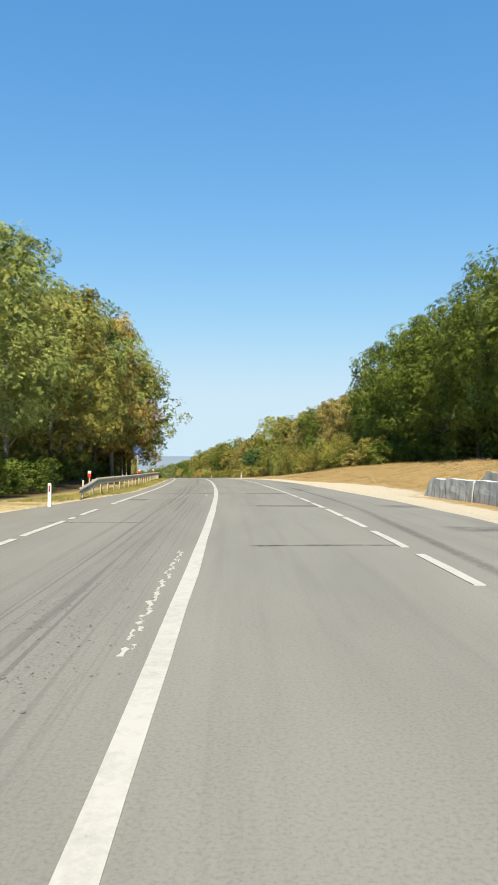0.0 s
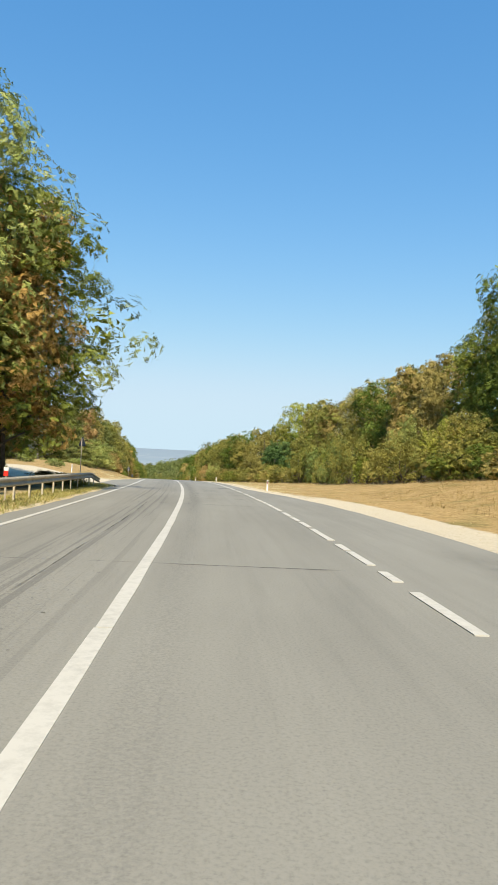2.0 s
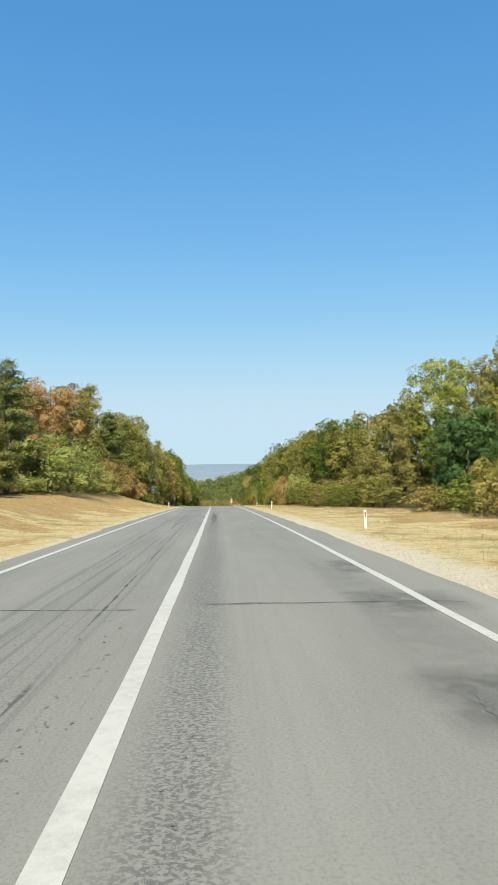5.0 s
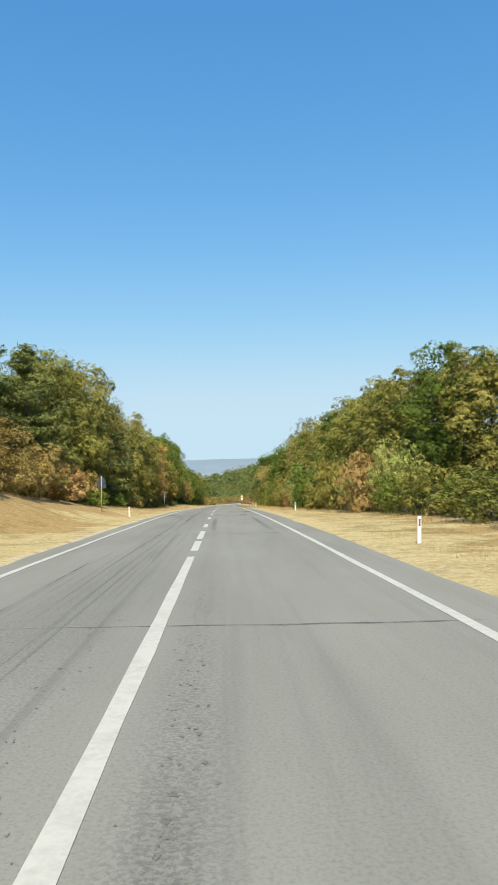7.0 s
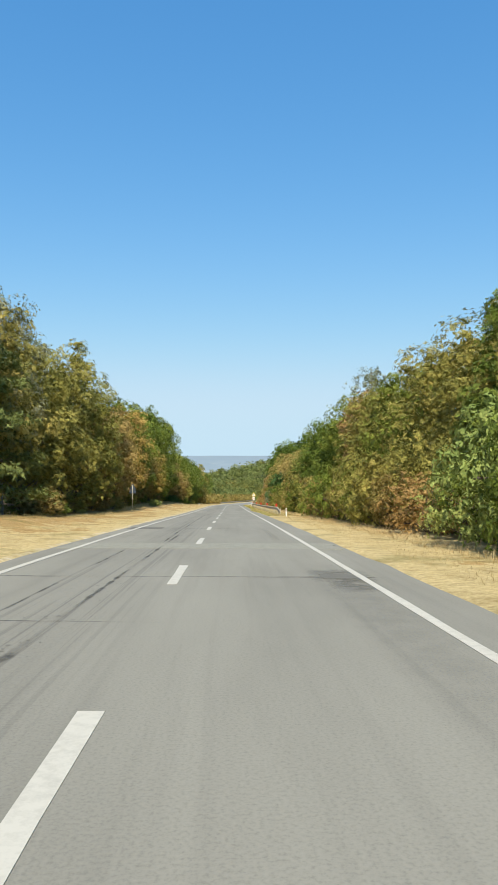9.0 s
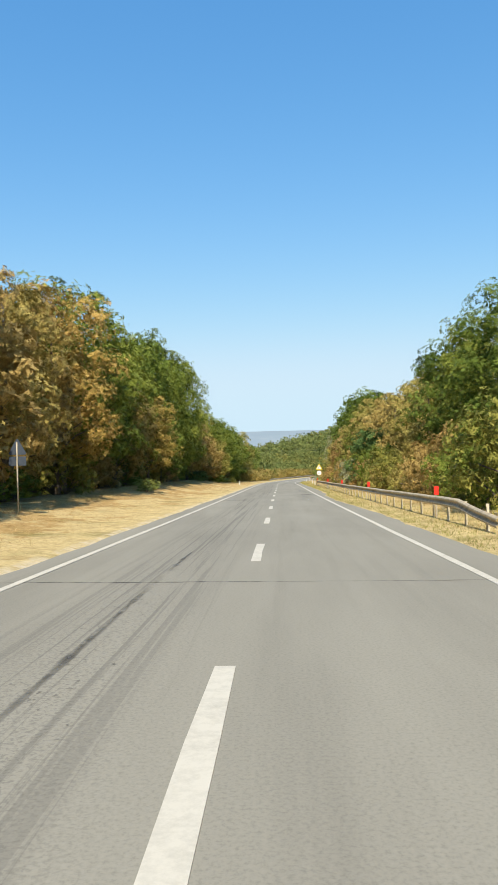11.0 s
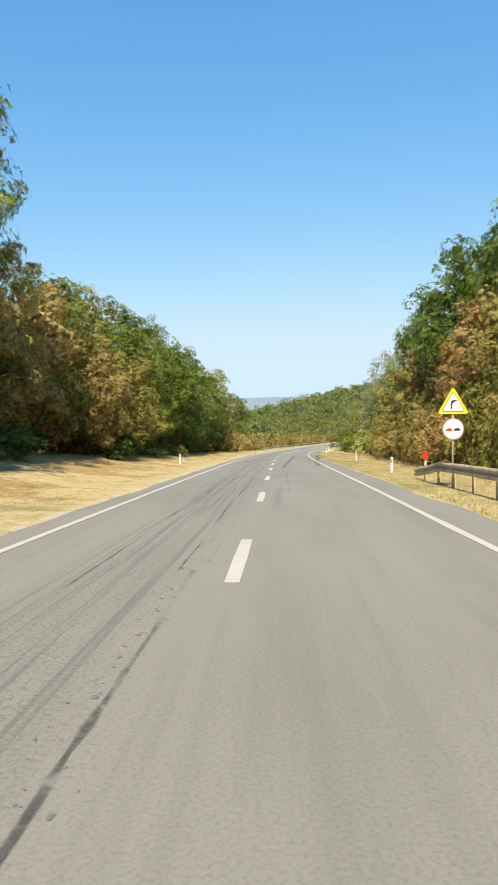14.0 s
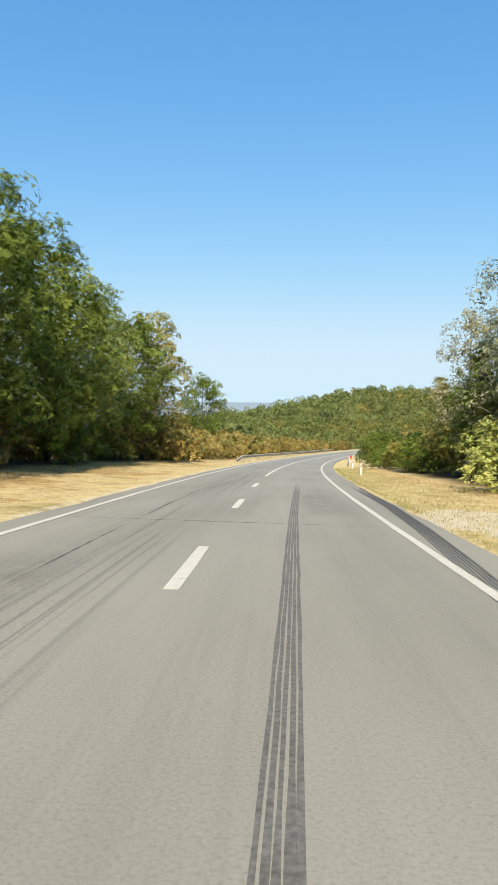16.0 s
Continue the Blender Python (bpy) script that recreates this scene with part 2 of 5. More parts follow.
def ground_material():
    m, n, l, b = shader("dry_verge_and_soil")
    att = n.new("ShaderNodeAttribute")
    att.attribute_name = "cover"
    sep = n.new("ShaderNodeSeparateColor")
    l.new(att.outputs["Color"], sep.inputs[0])
    co = n.new("ShaderNodeTexCoord").outputs["Object"]
    fine = noise_of(n, l, co, 7, 7, 0.7)
    mid = noise_of(n, l, co, 0.35, 5, 0.6)
    wide = noise_of(n, l, co, 0.045, 4)
    pale = ramp(n, l, fine, ((0.28, (0.36, 0.270, 0.125)), (0.5, (0.53, 0.412, 0.205)), (0.72, (0.67, 0.545, 0.300))))
    brown = ramp(n, l, fine, ((0.28, (0.22, 0.138, 0.055)), (0.5, (0.41, 0.276, 0.117)), (0.72, (0.57, 0.415, 0.195))))
    dry = n.new("ShaderNodeAttribute")
    dry.attribute_name = "dry"
    burnt = n.new("ShaderNodeMath")
    burnt.operation = 'MULTIPLY_ADD'
    l.new(noise_of(n, l, co, 0.22, 6, 0.65), burnt.inputs[0])
    burnt.inputs[1].default_value = 1.6
    l.new(dry.outputs["Fac"], burnt.inputs[2])
    straw = mixed(n, l, 'MIX', ramp(n, l, burnt.outputs[0], ((0.95, (0, 0, 0)), (1.35, (1, 1, 1)))), pale, brown)
    olive = ramp(n, l, fine, ((0.25, (0.07, 0.075, 0.02)), (0.55, (0.17, 0.165, 0.05)), (0.8, (0.26, 0.23, 0.085))))
    col = mixed(n, l, 'MIX', ramp(n, l, mid, ((0.54, (0, 0, 0)), (0.70, (0.6, 0.6, 0.6)))), straw, olive)
    col = mixed(n, l, 'MULTIPLY', 0.75, col, ramp(n, l, noise_of(n, l, co, 1.3, 7, 0.7, 0.4), ((0.34, (0.66, 0.62, 0.54)), (0.50, (1, 1, 1)), (0.68, (1.14, 1.13, 1.10)))))
    gravel = ramp(n, l, noise_of(n, l, co, 11, 8, 0.8), ((0.3, (0.33, 0.27, 0.18)), (0.45, (0.55, 0.47, 0.335)), (0.75, (0.70, 0.62, 0.475))))
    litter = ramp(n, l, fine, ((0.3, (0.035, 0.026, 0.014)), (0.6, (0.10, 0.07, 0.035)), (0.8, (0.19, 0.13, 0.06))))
    edge = n.new("ShaderNodeMath")
    edge.operation = 'MULTIPLY_ADD'
    l.new(noise_of(n, l, co, 1.6, 6, 0.75), edge.inputs[0])
    edge.inputs[1].default_value = 0.9
    l.new(sep.outputs[0], edge.inputs[2])
    col = mixed(n, l, 'MIX', ramp(n, l, edge.outputs[0], ((0.80, (0, 0, 0)), (1.0, (1, 1, 1)))), col, gravel)
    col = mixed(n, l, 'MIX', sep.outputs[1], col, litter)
    growth = ramp(n, l, mid, ((0.3, (0.045, 0.055, 0.015)), (0.5, (0.105, 0.115, 0.032)), (0.7, (0.20, 0.175, 0.060))))
    col = mixed(n, l, 'MIX', att.outputs["Alpha"], col, growth)
    fields = n.new("ShaderNodeTexVoronoi")
    fields.inputs["Scale"].default_value = 0.0042
    l.new(stretch(n, l, co, (1.0, 0.45, 0.0)), fields.inputs["Vector"])
    tint = n.new("ShaderNodeSeparateColor")
    l.new(fields.outputs["Color"], tint.inputs[0])
    farm = ramp(n, l, tint.outputs[0], ((0.0, (0.16, 0.19, 0.16)), (0.3, (0.24, 0.25, 0.19)), (0.55, (0.42, 0.37, 0.27)), (0.75, (0.20, 0.23, 0.19)), (1.0, (0.33, 0.31, 0.25))))
    farm = mixed(n, l, 'MIX', ramp(n, l, wide, ((0.46, (0, 0, 0)), (0.52, (1, 1, 1)))), farm, (0.13, 0.17, 0.14))
    col = mixed(n, l, 'MIX', sep.outputs[2], col, farm)
    l.new(col, b.inputs["Base Color"])
    b.inputs["Roughness"].default_value = 0.95
    b.inputs["Specular IOR Level"].default_value = 0.1
    bump(n, l, b, fine, 0.8, 0.09)
    return m


def leaf_material(name, dark, mid, light, through_light=0.12, cell=17.0):
    """Leaves: each leaf and each tree takes its own shade between the three colours; a spray is cut into leaves of 1 / cell metres."""
    m, n, l, b = shader(name)
    isle = n.new("ShaderNodeNewGeometry").outputs["Random Per Island"]
    tree = n.new("ShaderNodeObjectInfo").outputs["Random"]
    co = n.new("ShaderNodeTexCoord").outputs["Object"]
    patchy = noise_of(n, l, co, 0.45, 3)
    mix = n.new("ShaderNodeMath")
    mix.operation = 'MULTIPLY_ADD'
    l.new(isle, mix.inputs[0])
    mix.inputs[1].default_value = 0.16
    l.new(patchy, mix.inputs[2])
    spots = n.new("ShaderNodeTexVoronoi")
    spots.inputs["Scale"].default_value = max(cell, 1.0)
    l.new(co, spots.inputs["Vector"])
    each = n.new("ShaderNodeSeparateColor")
    l.new(spots.outputs["Color"], each.inputs[0])
    add = n.new("ShaderNodeMath")
    add.operation = 'MULTIPLY_ADD'
    l.new(each.outputs[0], add.inputs[0])
    add.inputs[1].default_value = 0.16 if cell else 0.0
    l.new(mix.outputs[0], add.inputs[2])
    mix = add
    col = ramp(n, l, mix.outputs[0], ((0.40, dark), (0.62, mid), (0.86, light)))
    hs = n.new("ShaderNodeHueSaturation")
    mr = n.new("ShaderNodeMapRange")
    mr.inputs[3].default_value, mr.inputs[4].default_value = 0.482, 0.518
    l.new(tree, mr.inputs[0])
    l.new(mr.outputs[0], hs.inputs["Hue"])
    mv = n.new("ShaderNodeMapRange")
    mv.inputs[3].default_value, mv.inputs[4].default_value = 1.2, 0.8
    l.new(tree, mv.inputs[0])
    l.new(mv.outputs[0], hs.inputs["Value"])
    l.new(col, hs.inputs["Color"])
    l.new(hs.outputs[0], b.inputs["Base Color"])
    b.inputs["Roughness"].default_value = 0.7
    b.inputs["Specular IOR Level"].default_value = 0.10
    tr = n.new("ShaderNodeBsdfTranslucent")
    l.new(hs.outputs[0], tr.inputs[0])
    ms = n.new("ShaderNodeMixShader")
    ms.inputs[0].default_value = through_light
    l.new(b.outputs[0], ms.inputs[1])
    l.new(tr.outputs[0], ms.inputs[2])
    l.new(ms.outputs[0], n["Material Output"].inputs[0])
    if cell:
        solid = n.new("ShaderNodeMath")
        solid.operation = 'LESS_THAN'
        l.new(spots.outputs["Distance"], solid.inputs[0])
        solid.inputs[1].default_value = 0.55
        cut = n.new("ShaderNodeMixShader")
        l.new(solid.outputs[0], cut.inputs[0])
        l.new(n.new("ShaderNodeBsdfTransparent").outputs[0], cut.inputs[1])
        l.new(ms.outputs[0], cut.inputs[2])
        l.new(cut.outputs[0], n["Material Output"].inputs[0])
    return m


ASPHALT = asphalt_material()
PAINT = paint_material()
GROUND = ground_material()
RUBBER_MARK = plain("tyre_rubber", (0.118, 0.113, 0.100), 0.8, 0, 25, 0.35)
PATCH = plain("patching_asphalt", (0.168, 0.161, 0.140), 0.9, 0, 40, 0.35, 0.4)
BARK = plain("bark", (0.115, 0.092, 0.070), 0.95, 0, 9, 0.45, 0.8)
PALE_BARK = plain("pale_bark", (0.27, 0.235, 0.19), 0.95, 0, 9, 0.4, 0.7)
ZINC = plain("weathered_zinc", (0.40, 0.350, 0.265), 0.65, 0.0, 6, 0.3)
RAIL_DARK = plain("rusty_zinc", (0.40, 0.335, 0.235), 0.7, 0.0, 6, 0.35)
WHITE = plain("white_plastic", (0.80, 0.79, 0.75), 0.5, 0, 12, 0.07, 0.05)
BLACK = plain("black_band", (0.02, 0.02, 0.022), 0.5, 0, 12, 0.1, 0.05)
RED = plain("red_reflector", (0.72, 0.035, 0.022), 0.4, 0, 12, 0.08, 0.05)
YELLOW = plain("yellow_sheeting", (0.80, 0.66, 0.03), 0.4, 0, 12, 0.06, 0.05)
SIGN_RED = plain("red_sheeting", (0.62, 0.03, 0.03), 0.4, 0, 12, 0.06, 0.05)
SIGN_BACK = plain("grey_sign_back", (0.045, 0.060, 0.085), 0.8, 0.0, 8, 0.12, 0.05)
OAK = leaf_material("oak_leaves", (0.042, 0.063, 0.010), (0.116, 0.153, 0.024), (0.228, 0.270, 0.049))
OLIVE = leaf_material("turning_leaves", (0.076, 0.082, 0.018), (0.215, 0.205, 0.046), (0.390, 0.338, 0.085))
GOLD = leaf_material("yellow_leaves", (0.125, 0.100, 0.027), (0.310, 0.245, 0.068), (0.500, 0.400, 0.135))
RUSSET = leaf_material("russet_leaves", (0.135, 0.090, 0.028), (0.320, 0.218, 0.070), (0.480, 0.350, 0.135))
AMBER = leaf_material("amber_leaves", (0.128, 0.106, 0.026), (0.335, 0.238, 0.060), (0.530, 0.370, 0.115))
LIME = leaf_material("lime_leaves", (0.120, 0.140, 0.018), (0.285, 0.300, 0.044), (0.450, 0.440, 0.085))
ACACIA = leaf_material("acacia_leaves", (0.084, 0.118, 0.034), (0.222, 0.268, 0.070), (0.430, 0.445, 0.132))
TEAL = leaf_material("blue_green_leaves", (0.034, 0.060, 0.016), (0.085, 0.140, 0.040), (0.165, 0.235, 0.070))
PINE = leaf_material("pine_needles", (0.062, 0.080, 0.022), (0.168, 0.188, 0.052), (0.300, 0.305, 0.095), cell=11.0)
GREY = leaf_material("pale_thin_leaves", (0.110, 0.118, 0.060), (0.235, 0.240, 0.130), (0.390, 0.380, 0.230))
STRAW = leaf_material("straw_blades", (0.36, 0.270, 0.115), (0.52, 0.405, 0.195), (0.66, 0.535, 0.290), 0.4, cell=0)
RUSTY_GRASS = leaf_material("russet_blades", (0.26, 0.165, 0.058), (0.42, 0.285, 0.110), (0.56, 0.415, 0.185), 0.4, cell=0)
LUSH = leaf_material("green_blades", (0.20, 0.195, 0.056), (0.32, 0.305, 0.095), (0.45, 0.415, 0.155), 0.3, cell=0)
WOODS = leaf_material("distant_leaves", (0.040, 0.058, 0.018), (0.105, 0.135, 0.040), (0.200, 0.220, 0.070), cell=5.0)
FAR_OLIVE = leaf_material("distant_olive_leaves", (0.060, 0.070, 0.019), (0.155, 0.160, 0.042), (0.275, 0.255, 0.075), cell=5.0)
FAR_GOLD = leaf_material("distant_yellow_leaves", (0.090, 0.076, 0.018), (0.215, 0.172, 0.040), (0.350, 0.265, 0.072), cell=5.0)


# ---- making meshes ----
def mesh(name, verts, faces, material):
    me = bpy.data.meshes.new(name)
    me.from_pydata([tuple(v) for v in np.asarray(verts, float).tolist()], [], faces)
    me.materials.append(material)
    return me


def tris(name, corners, material, core=None, n_core=0):
    """A mesh of loose three-sided pieces from an array (n, 3, 3); the last n_core of them take the material core."""
    n = len(corners)
    me = bpy.data.meshes.new(name)
    me.vertices.add(3 * n)
    me.loops.add(3 * n)
    me.polygons.add(n)
    me.vertices.foreach_set("co", np.asarray(corners, np.float32).ravel())
    me.loops.foreach_set("vertex_index", np.arange(3 * n, dtype=np.int32))
    me.polygons.foreach_set("loop_start", np.arange(0, 3 * n, 3, dtype=np.int32))
    me.materials.append(material)
    if n_core:
        me.materials.append(core)
        me.polygons.foreach_set("material_index", (np.arange(n) >= n - n_core).astype(np.int32))
    me.update()
    me.validate()
    return me


def part(name, data, parent, label=""):
    ob = new(name, data)
    ob.parent = parent
    return tagged(ob, label)


def empty(name, m, label, category, group="", kind=""):
    ob = new(name)
    ob.empty_display_size = 0.2
    ob.matrix_basis = m
    return tagged(ob, label, category, group, kind)


def of_bm(name, bm, material, smooth_faces=False):
    me = bpy.data.meshes.new(name)
    bm.to_mesh(me)
    bm.free()
    me.materials.append(material)
    if smooth_faces:
        me.polygons.foreach_set("use_smooth", [True] * len(me.polygons))
    return me


def box(bm, x0, x1, y0, y1, z0, z1, bevel=0.0):
    made = bmesh.ops.create_cube(bm, size=1.0, matrix=Matrix.LocRotScale(((x0 + x1) / 2, (y0 + y1) / 2, (z0 + z1) / 2), None, (x1 - x0, y1 - y0, z1 - z0)))
    if bevel:
        edges = list({e for v in made["verts"] for e in v.link_edges})
        bmesh.ops.bevel(bm, geom=edges, offset=bevel, segments=2, affect='EDGES', profile=0.6)


def ribbon(name, material, s0, s1, a, b, lift, step=2.0, ragged=0.0, seed=0):
    """A strip of the road's surface from s0 to s1 between the side ways a(s) and b(s), with a thin edge."""
    rng = np.random.default_rng(seed)
    n = max(2, int(math.ceil((s1 - s0) / step)) + 1)
    s = np.linspace(s0, s1, n)
    fa = a(s) if callable(a) else np.full(n, float(a))
    fb = b(s) if callable(b) else np.full(n, float(b))
    if ragged:
        fa, fb = fa + rng.normal(0, ragged, n), fb + rng.normal(0, ragged, n)
    verts = []
    for u in (fa, fb):
        x, y, z, h = place(s, u)
        verts.append(np.stack([x, y, z + lift], 1))
    for u in (fa, fb):
        x, y, z, h = place(s, u)
        verts.append(np.stack([x, y, z - 0.02], 1))
    v = np.concatenate(verts)
    f = []
    for i in range(n - 1):
        f += [(i, n + i, n + i + 1, i + 1), (i + 1, 2 * n + i + 1, 2 * n + i, i), (n + i, 3 * n + i, 3 * n + i + 1, n + i + 1)]
    f += [(0, 2 * n, 3 * n, n), (n - 1, 2 * n - 1, 4 * n - 1, 3 * n - 1)]
    return mesh(name, v, f, material)


# ---- ground and road ----
def ground():
    s = np.concatenate([np.arange(-260, -20, 12.0), np.arange(-20, 560, 2.0), np.arange(560, 1000, 10.0), np.arange(1000, 4801, 60.0)])
    pos = np.concatenate([np.arange(4.0, 12, 0.5), np.arange(12, 30, 1.5), np.arange(30, 90, 6.0), np.array([90, 110, 140, 180, 230, 300, 400, 520, 680, 900, 1200, 1600, 2100, 2700])])
    u = np.concatenate([-pos[::-1], np.array([-2.0, 0.0, 2.0]), pos])
    sg, ug = np.meshgrid(s, u, indexing="ij")
    near = np.clip(ug, -140, 140)
    x, y, z, h = place(sg, near)
    h0 = 0.12
    x, y = x + math.cos(h0) * (ug - near), y + math.sin(h0) * (ug - near)
    top = relief(x, y, sg, z, ug)
    zz = np.where(sg > 480, top, z) + bank(sg, near) * smooth(900, 560, sg)
    under = smooth(-0.5, 0.25, np.where(ug > 0, ug - right_edge(sg), left_edge(sg) - ug))
    zz = zz - 0.22 * (1 - under) - 0.02
    v = np.stack([x, y, zz], -1).reshape(-1, 3)
    n, k = sg.shape
    i = np.arange(n - 1)[:, None] * k + np.arange(k - 1)[None, :]
    f = np.stack([i, i + 1, i + k + 1, i + k], -1).reshape(-1, 4)
    me = mesh("ground", v, f.tolist(), GROUND)
    gravel = smooth(2.8, 0.2, np.where(ug > 0, ug - right_edge(sg), 9)) * np.interp(sg, [-50, 40, 72, 88, 140, 175, 230], [0.8, 1.0, 1.0, 0.66, 0.72, 0.5, 0.1])
    wide = smooth(20, 60, sg) * smooth(112, 80, sg) * smooth(6.0, 7.0, ug) * smooth(11.4, 9.8, ug + 1.9 * smooth(58, 76, sg))
    gravel = np.maximum(gravel, wide)
    side = smooth(103, 107.5, sg) * smooth(128, 120, sg) * (ug < -5) * smooth(-30, -16, ug)
    gravel = np.maximum(gravel, side * 0.8)
    gravel = np.maximum(gravel, 0.5 * smooth(0.9, 0.1, np.where(ug > 0, 9, left_edge(sg) - ug)))
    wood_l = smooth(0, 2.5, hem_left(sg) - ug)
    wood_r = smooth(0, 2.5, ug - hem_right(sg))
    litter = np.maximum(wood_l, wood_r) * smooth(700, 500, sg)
    far = smooth(1100, 1700, sg)
    growth = smooth(478, 530, sg) * np.maximum(smooth(9, 14, np.abs(ug)), smooth(640, 680, sg)) * smooth(1800, 1200, sg)
    spot = 1.4 * smooth(2.0, 0.5, np.hypot((sg - 432.5) / 2.2, ug - 6.0))
    gravel = np.maximum(gravel, spot)
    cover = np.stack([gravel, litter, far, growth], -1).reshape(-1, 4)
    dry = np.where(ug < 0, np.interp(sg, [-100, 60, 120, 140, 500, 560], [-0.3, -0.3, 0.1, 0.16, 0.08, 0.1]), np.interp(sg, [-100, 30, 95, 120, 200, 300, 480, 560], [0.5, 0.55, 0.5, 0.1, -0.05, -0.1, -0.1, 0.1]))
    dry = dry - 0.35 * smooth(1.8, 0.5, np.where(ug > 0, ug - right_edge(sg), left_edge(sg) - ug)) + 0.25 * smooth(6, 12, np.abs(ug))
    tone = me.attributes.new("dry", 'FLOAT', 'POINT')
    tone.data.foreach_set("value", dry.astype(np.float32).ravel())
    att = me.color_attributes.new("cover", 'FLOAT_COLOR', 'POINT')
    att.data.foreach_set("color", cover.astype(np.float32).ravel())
    me.polygons.foreach_set("use_smooth", [True] * len(me.polygons))
    return tagged(new("ground", me), "dry straw-coloured verge, gravel and leaf litter", "ground", "", "structure")


def hem_left(s):
    return np.interp(s, [-200, 28, 42, 95, 103, 110, 128, 140, 200, 235, 262, 300, 330, 350, 400, 430, 470, 520, 700], [-7.6, -7.4, -6.2, -6.0, -8.5, -14, -30, -19, -17, -15, -12, -11.5, -12.5, -13.5, -13, -11.5, -11, -10.5, -12])


def hem_right(s):
    return np.interp(s, [-200, 30, 70, 110, 130, 180, 220, 250, 300, 400, 440, 480, 700], [17, 19, 22, 19, 16, 15, 11, 8.5, 8.3, 9.0, 9.5, 8.5, 9])


def road():
    s = np.arange(-60, 656, 2.0)
    frac = np.array([0, 0.04, 0.12, 0.25, 0.42, 0.5, 0.58, 0.75, 0.88, 0.96, 1.0])
    rng = np.random.default_rng(3)
    l = left_edge(s) + rng.normal(0, 0.05, len(s))
    r = right_edge(s) + rng.normal(0, 0.05, len(s))
    ug = l[:, None] + (r - l)[:, None] * frac[None, :]
    sg = np.repeat(s[:, None], len(frac), 1)
    x, y, z, h = place(sg, ug)
    z = z - 0.018 * np.maximum(np.abs(ug) - 3.5, 0)
    v = np.stack([x, y, z], -1).reshape(-1, 3)
    skirt_l = np.stack([x[:, 0], y[:, 0], z[:, 0] - 0.3], -1)
    skirt_r = np.stack([x[:, -1], y[:, -1], z[:, -1] - 0.3], -1)
    n, k = sg.shape
    f = [(i * k + j, i * k + j + 1, (i + 1) * k + j + 1, (i + 1) * k + j) for i in range(n - 1) for j in range(k - 1)]
    a, b = n * k, n * k + n
    f += [(a + i, i * k, (i + 1) * k, a + i + 1) for i in range(n - 1)]
    f += [(i * k + k - 1, b + i, b + i + 1, (i + 1) * k + k - 1) for i in range(n - 1)]
    me = mesh("road", np.concatenate([v, skirt_l, skirt_r]), f, ASPHALT)
    lay = me.uv_layers.new(name="lane")
    flat = np.concatenate([np.stack([ug, sg], -1).reshape(-1, 2), np.stack([l, s], 1), np.stack([r, s], 1)])
    idx = np.zeros(len(me.loops), np.int32)
    me.loops.foreach_get("vertex_index", idx)
    lay.data.foreach_set("uv", flat[idx].astype(np.float32).ravel())
    return tagged(new("road", me), "worn grey two-lane asphalt road with ravelled patches", "road", "", "structure")


ground()
ROAD = road()


def backdrop():
    """The ridge with pale fields at the far end of the valley, with its bluish haze painted on."""
    m, n, l, b = shader("far_ridge")
    co = n.new("ShaderNodeTexCoord").outputs["Object"]
    cells = n.new("ShaderNodeTexVoronoi")
    cells.inputs["Scale"].default_value = 0.02
    l.new(stretch(n, l, co, (0.55, 0.35, 4.5)), cells.inputs["Vector"])
    one = n.new("ShaderNodeSeparateColor")
    l.new(cells.outputs["Color"], one.inputs[0])
    # field colours greyed and blued for distance haze, more so towards the crest
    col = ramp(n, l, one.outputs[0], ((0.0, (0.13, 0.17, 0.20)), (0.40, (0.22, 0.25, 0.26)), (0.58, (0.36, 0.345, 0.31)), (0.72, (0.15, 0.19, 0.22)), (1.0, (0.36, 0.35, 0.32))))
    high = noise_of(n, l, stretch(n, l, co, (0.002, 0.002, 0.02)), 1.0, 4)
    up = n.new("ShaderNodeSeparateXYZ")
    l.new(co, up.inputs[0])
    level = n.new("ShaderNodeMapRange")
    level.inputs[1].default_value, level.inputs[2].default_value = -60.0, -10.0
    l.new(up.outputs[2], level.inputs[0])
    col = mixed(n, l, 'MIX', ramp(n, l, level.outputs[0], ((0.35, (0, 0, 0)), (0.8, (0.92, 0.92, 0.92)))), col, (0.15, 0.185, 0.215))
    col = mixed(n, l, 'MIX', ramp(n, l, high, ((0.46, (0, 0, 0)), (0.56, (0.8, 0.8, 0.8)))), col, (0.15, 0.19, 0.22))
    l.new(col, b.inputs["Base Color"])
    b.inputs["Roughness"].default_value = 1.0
    # weak blue emission stands in for the light scattered by haze
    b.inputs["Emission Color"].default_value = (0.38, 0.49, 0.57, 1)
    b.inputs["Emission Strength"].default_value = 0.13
    t = np.linspace(-1, 1, 121)
    v, f, k = [], [], 6
    for i, a in enumerate(t):
        w = a * 0.62 + 0.08
        crest = -1 + 2.0 * math.sin(a * 7 + 1) + 1.2 * math.sin(a * 19) + 0.5 * math.sin(a * 47)
        for j in range(k):
            d = 3500 + 190 * j
            v.append((-math.sin(w) * d, math.cos(w) * d, -110 + (crest + 110) * (j / (k - 1)) ** 0.8))
    for i in range(len(t) - 1):
        f += [(i * k + j, i * k + j + 1, (i + 1) * k + j + 1, (i + 1) * k + j) for j in range(k - 1)]
    return tagged(new("backdrop", mesh("backdrop", v, f, m)), "ridge with pale fields, blue haze painted into its colour and glow", "ridge", "", "structure")


backdrop()


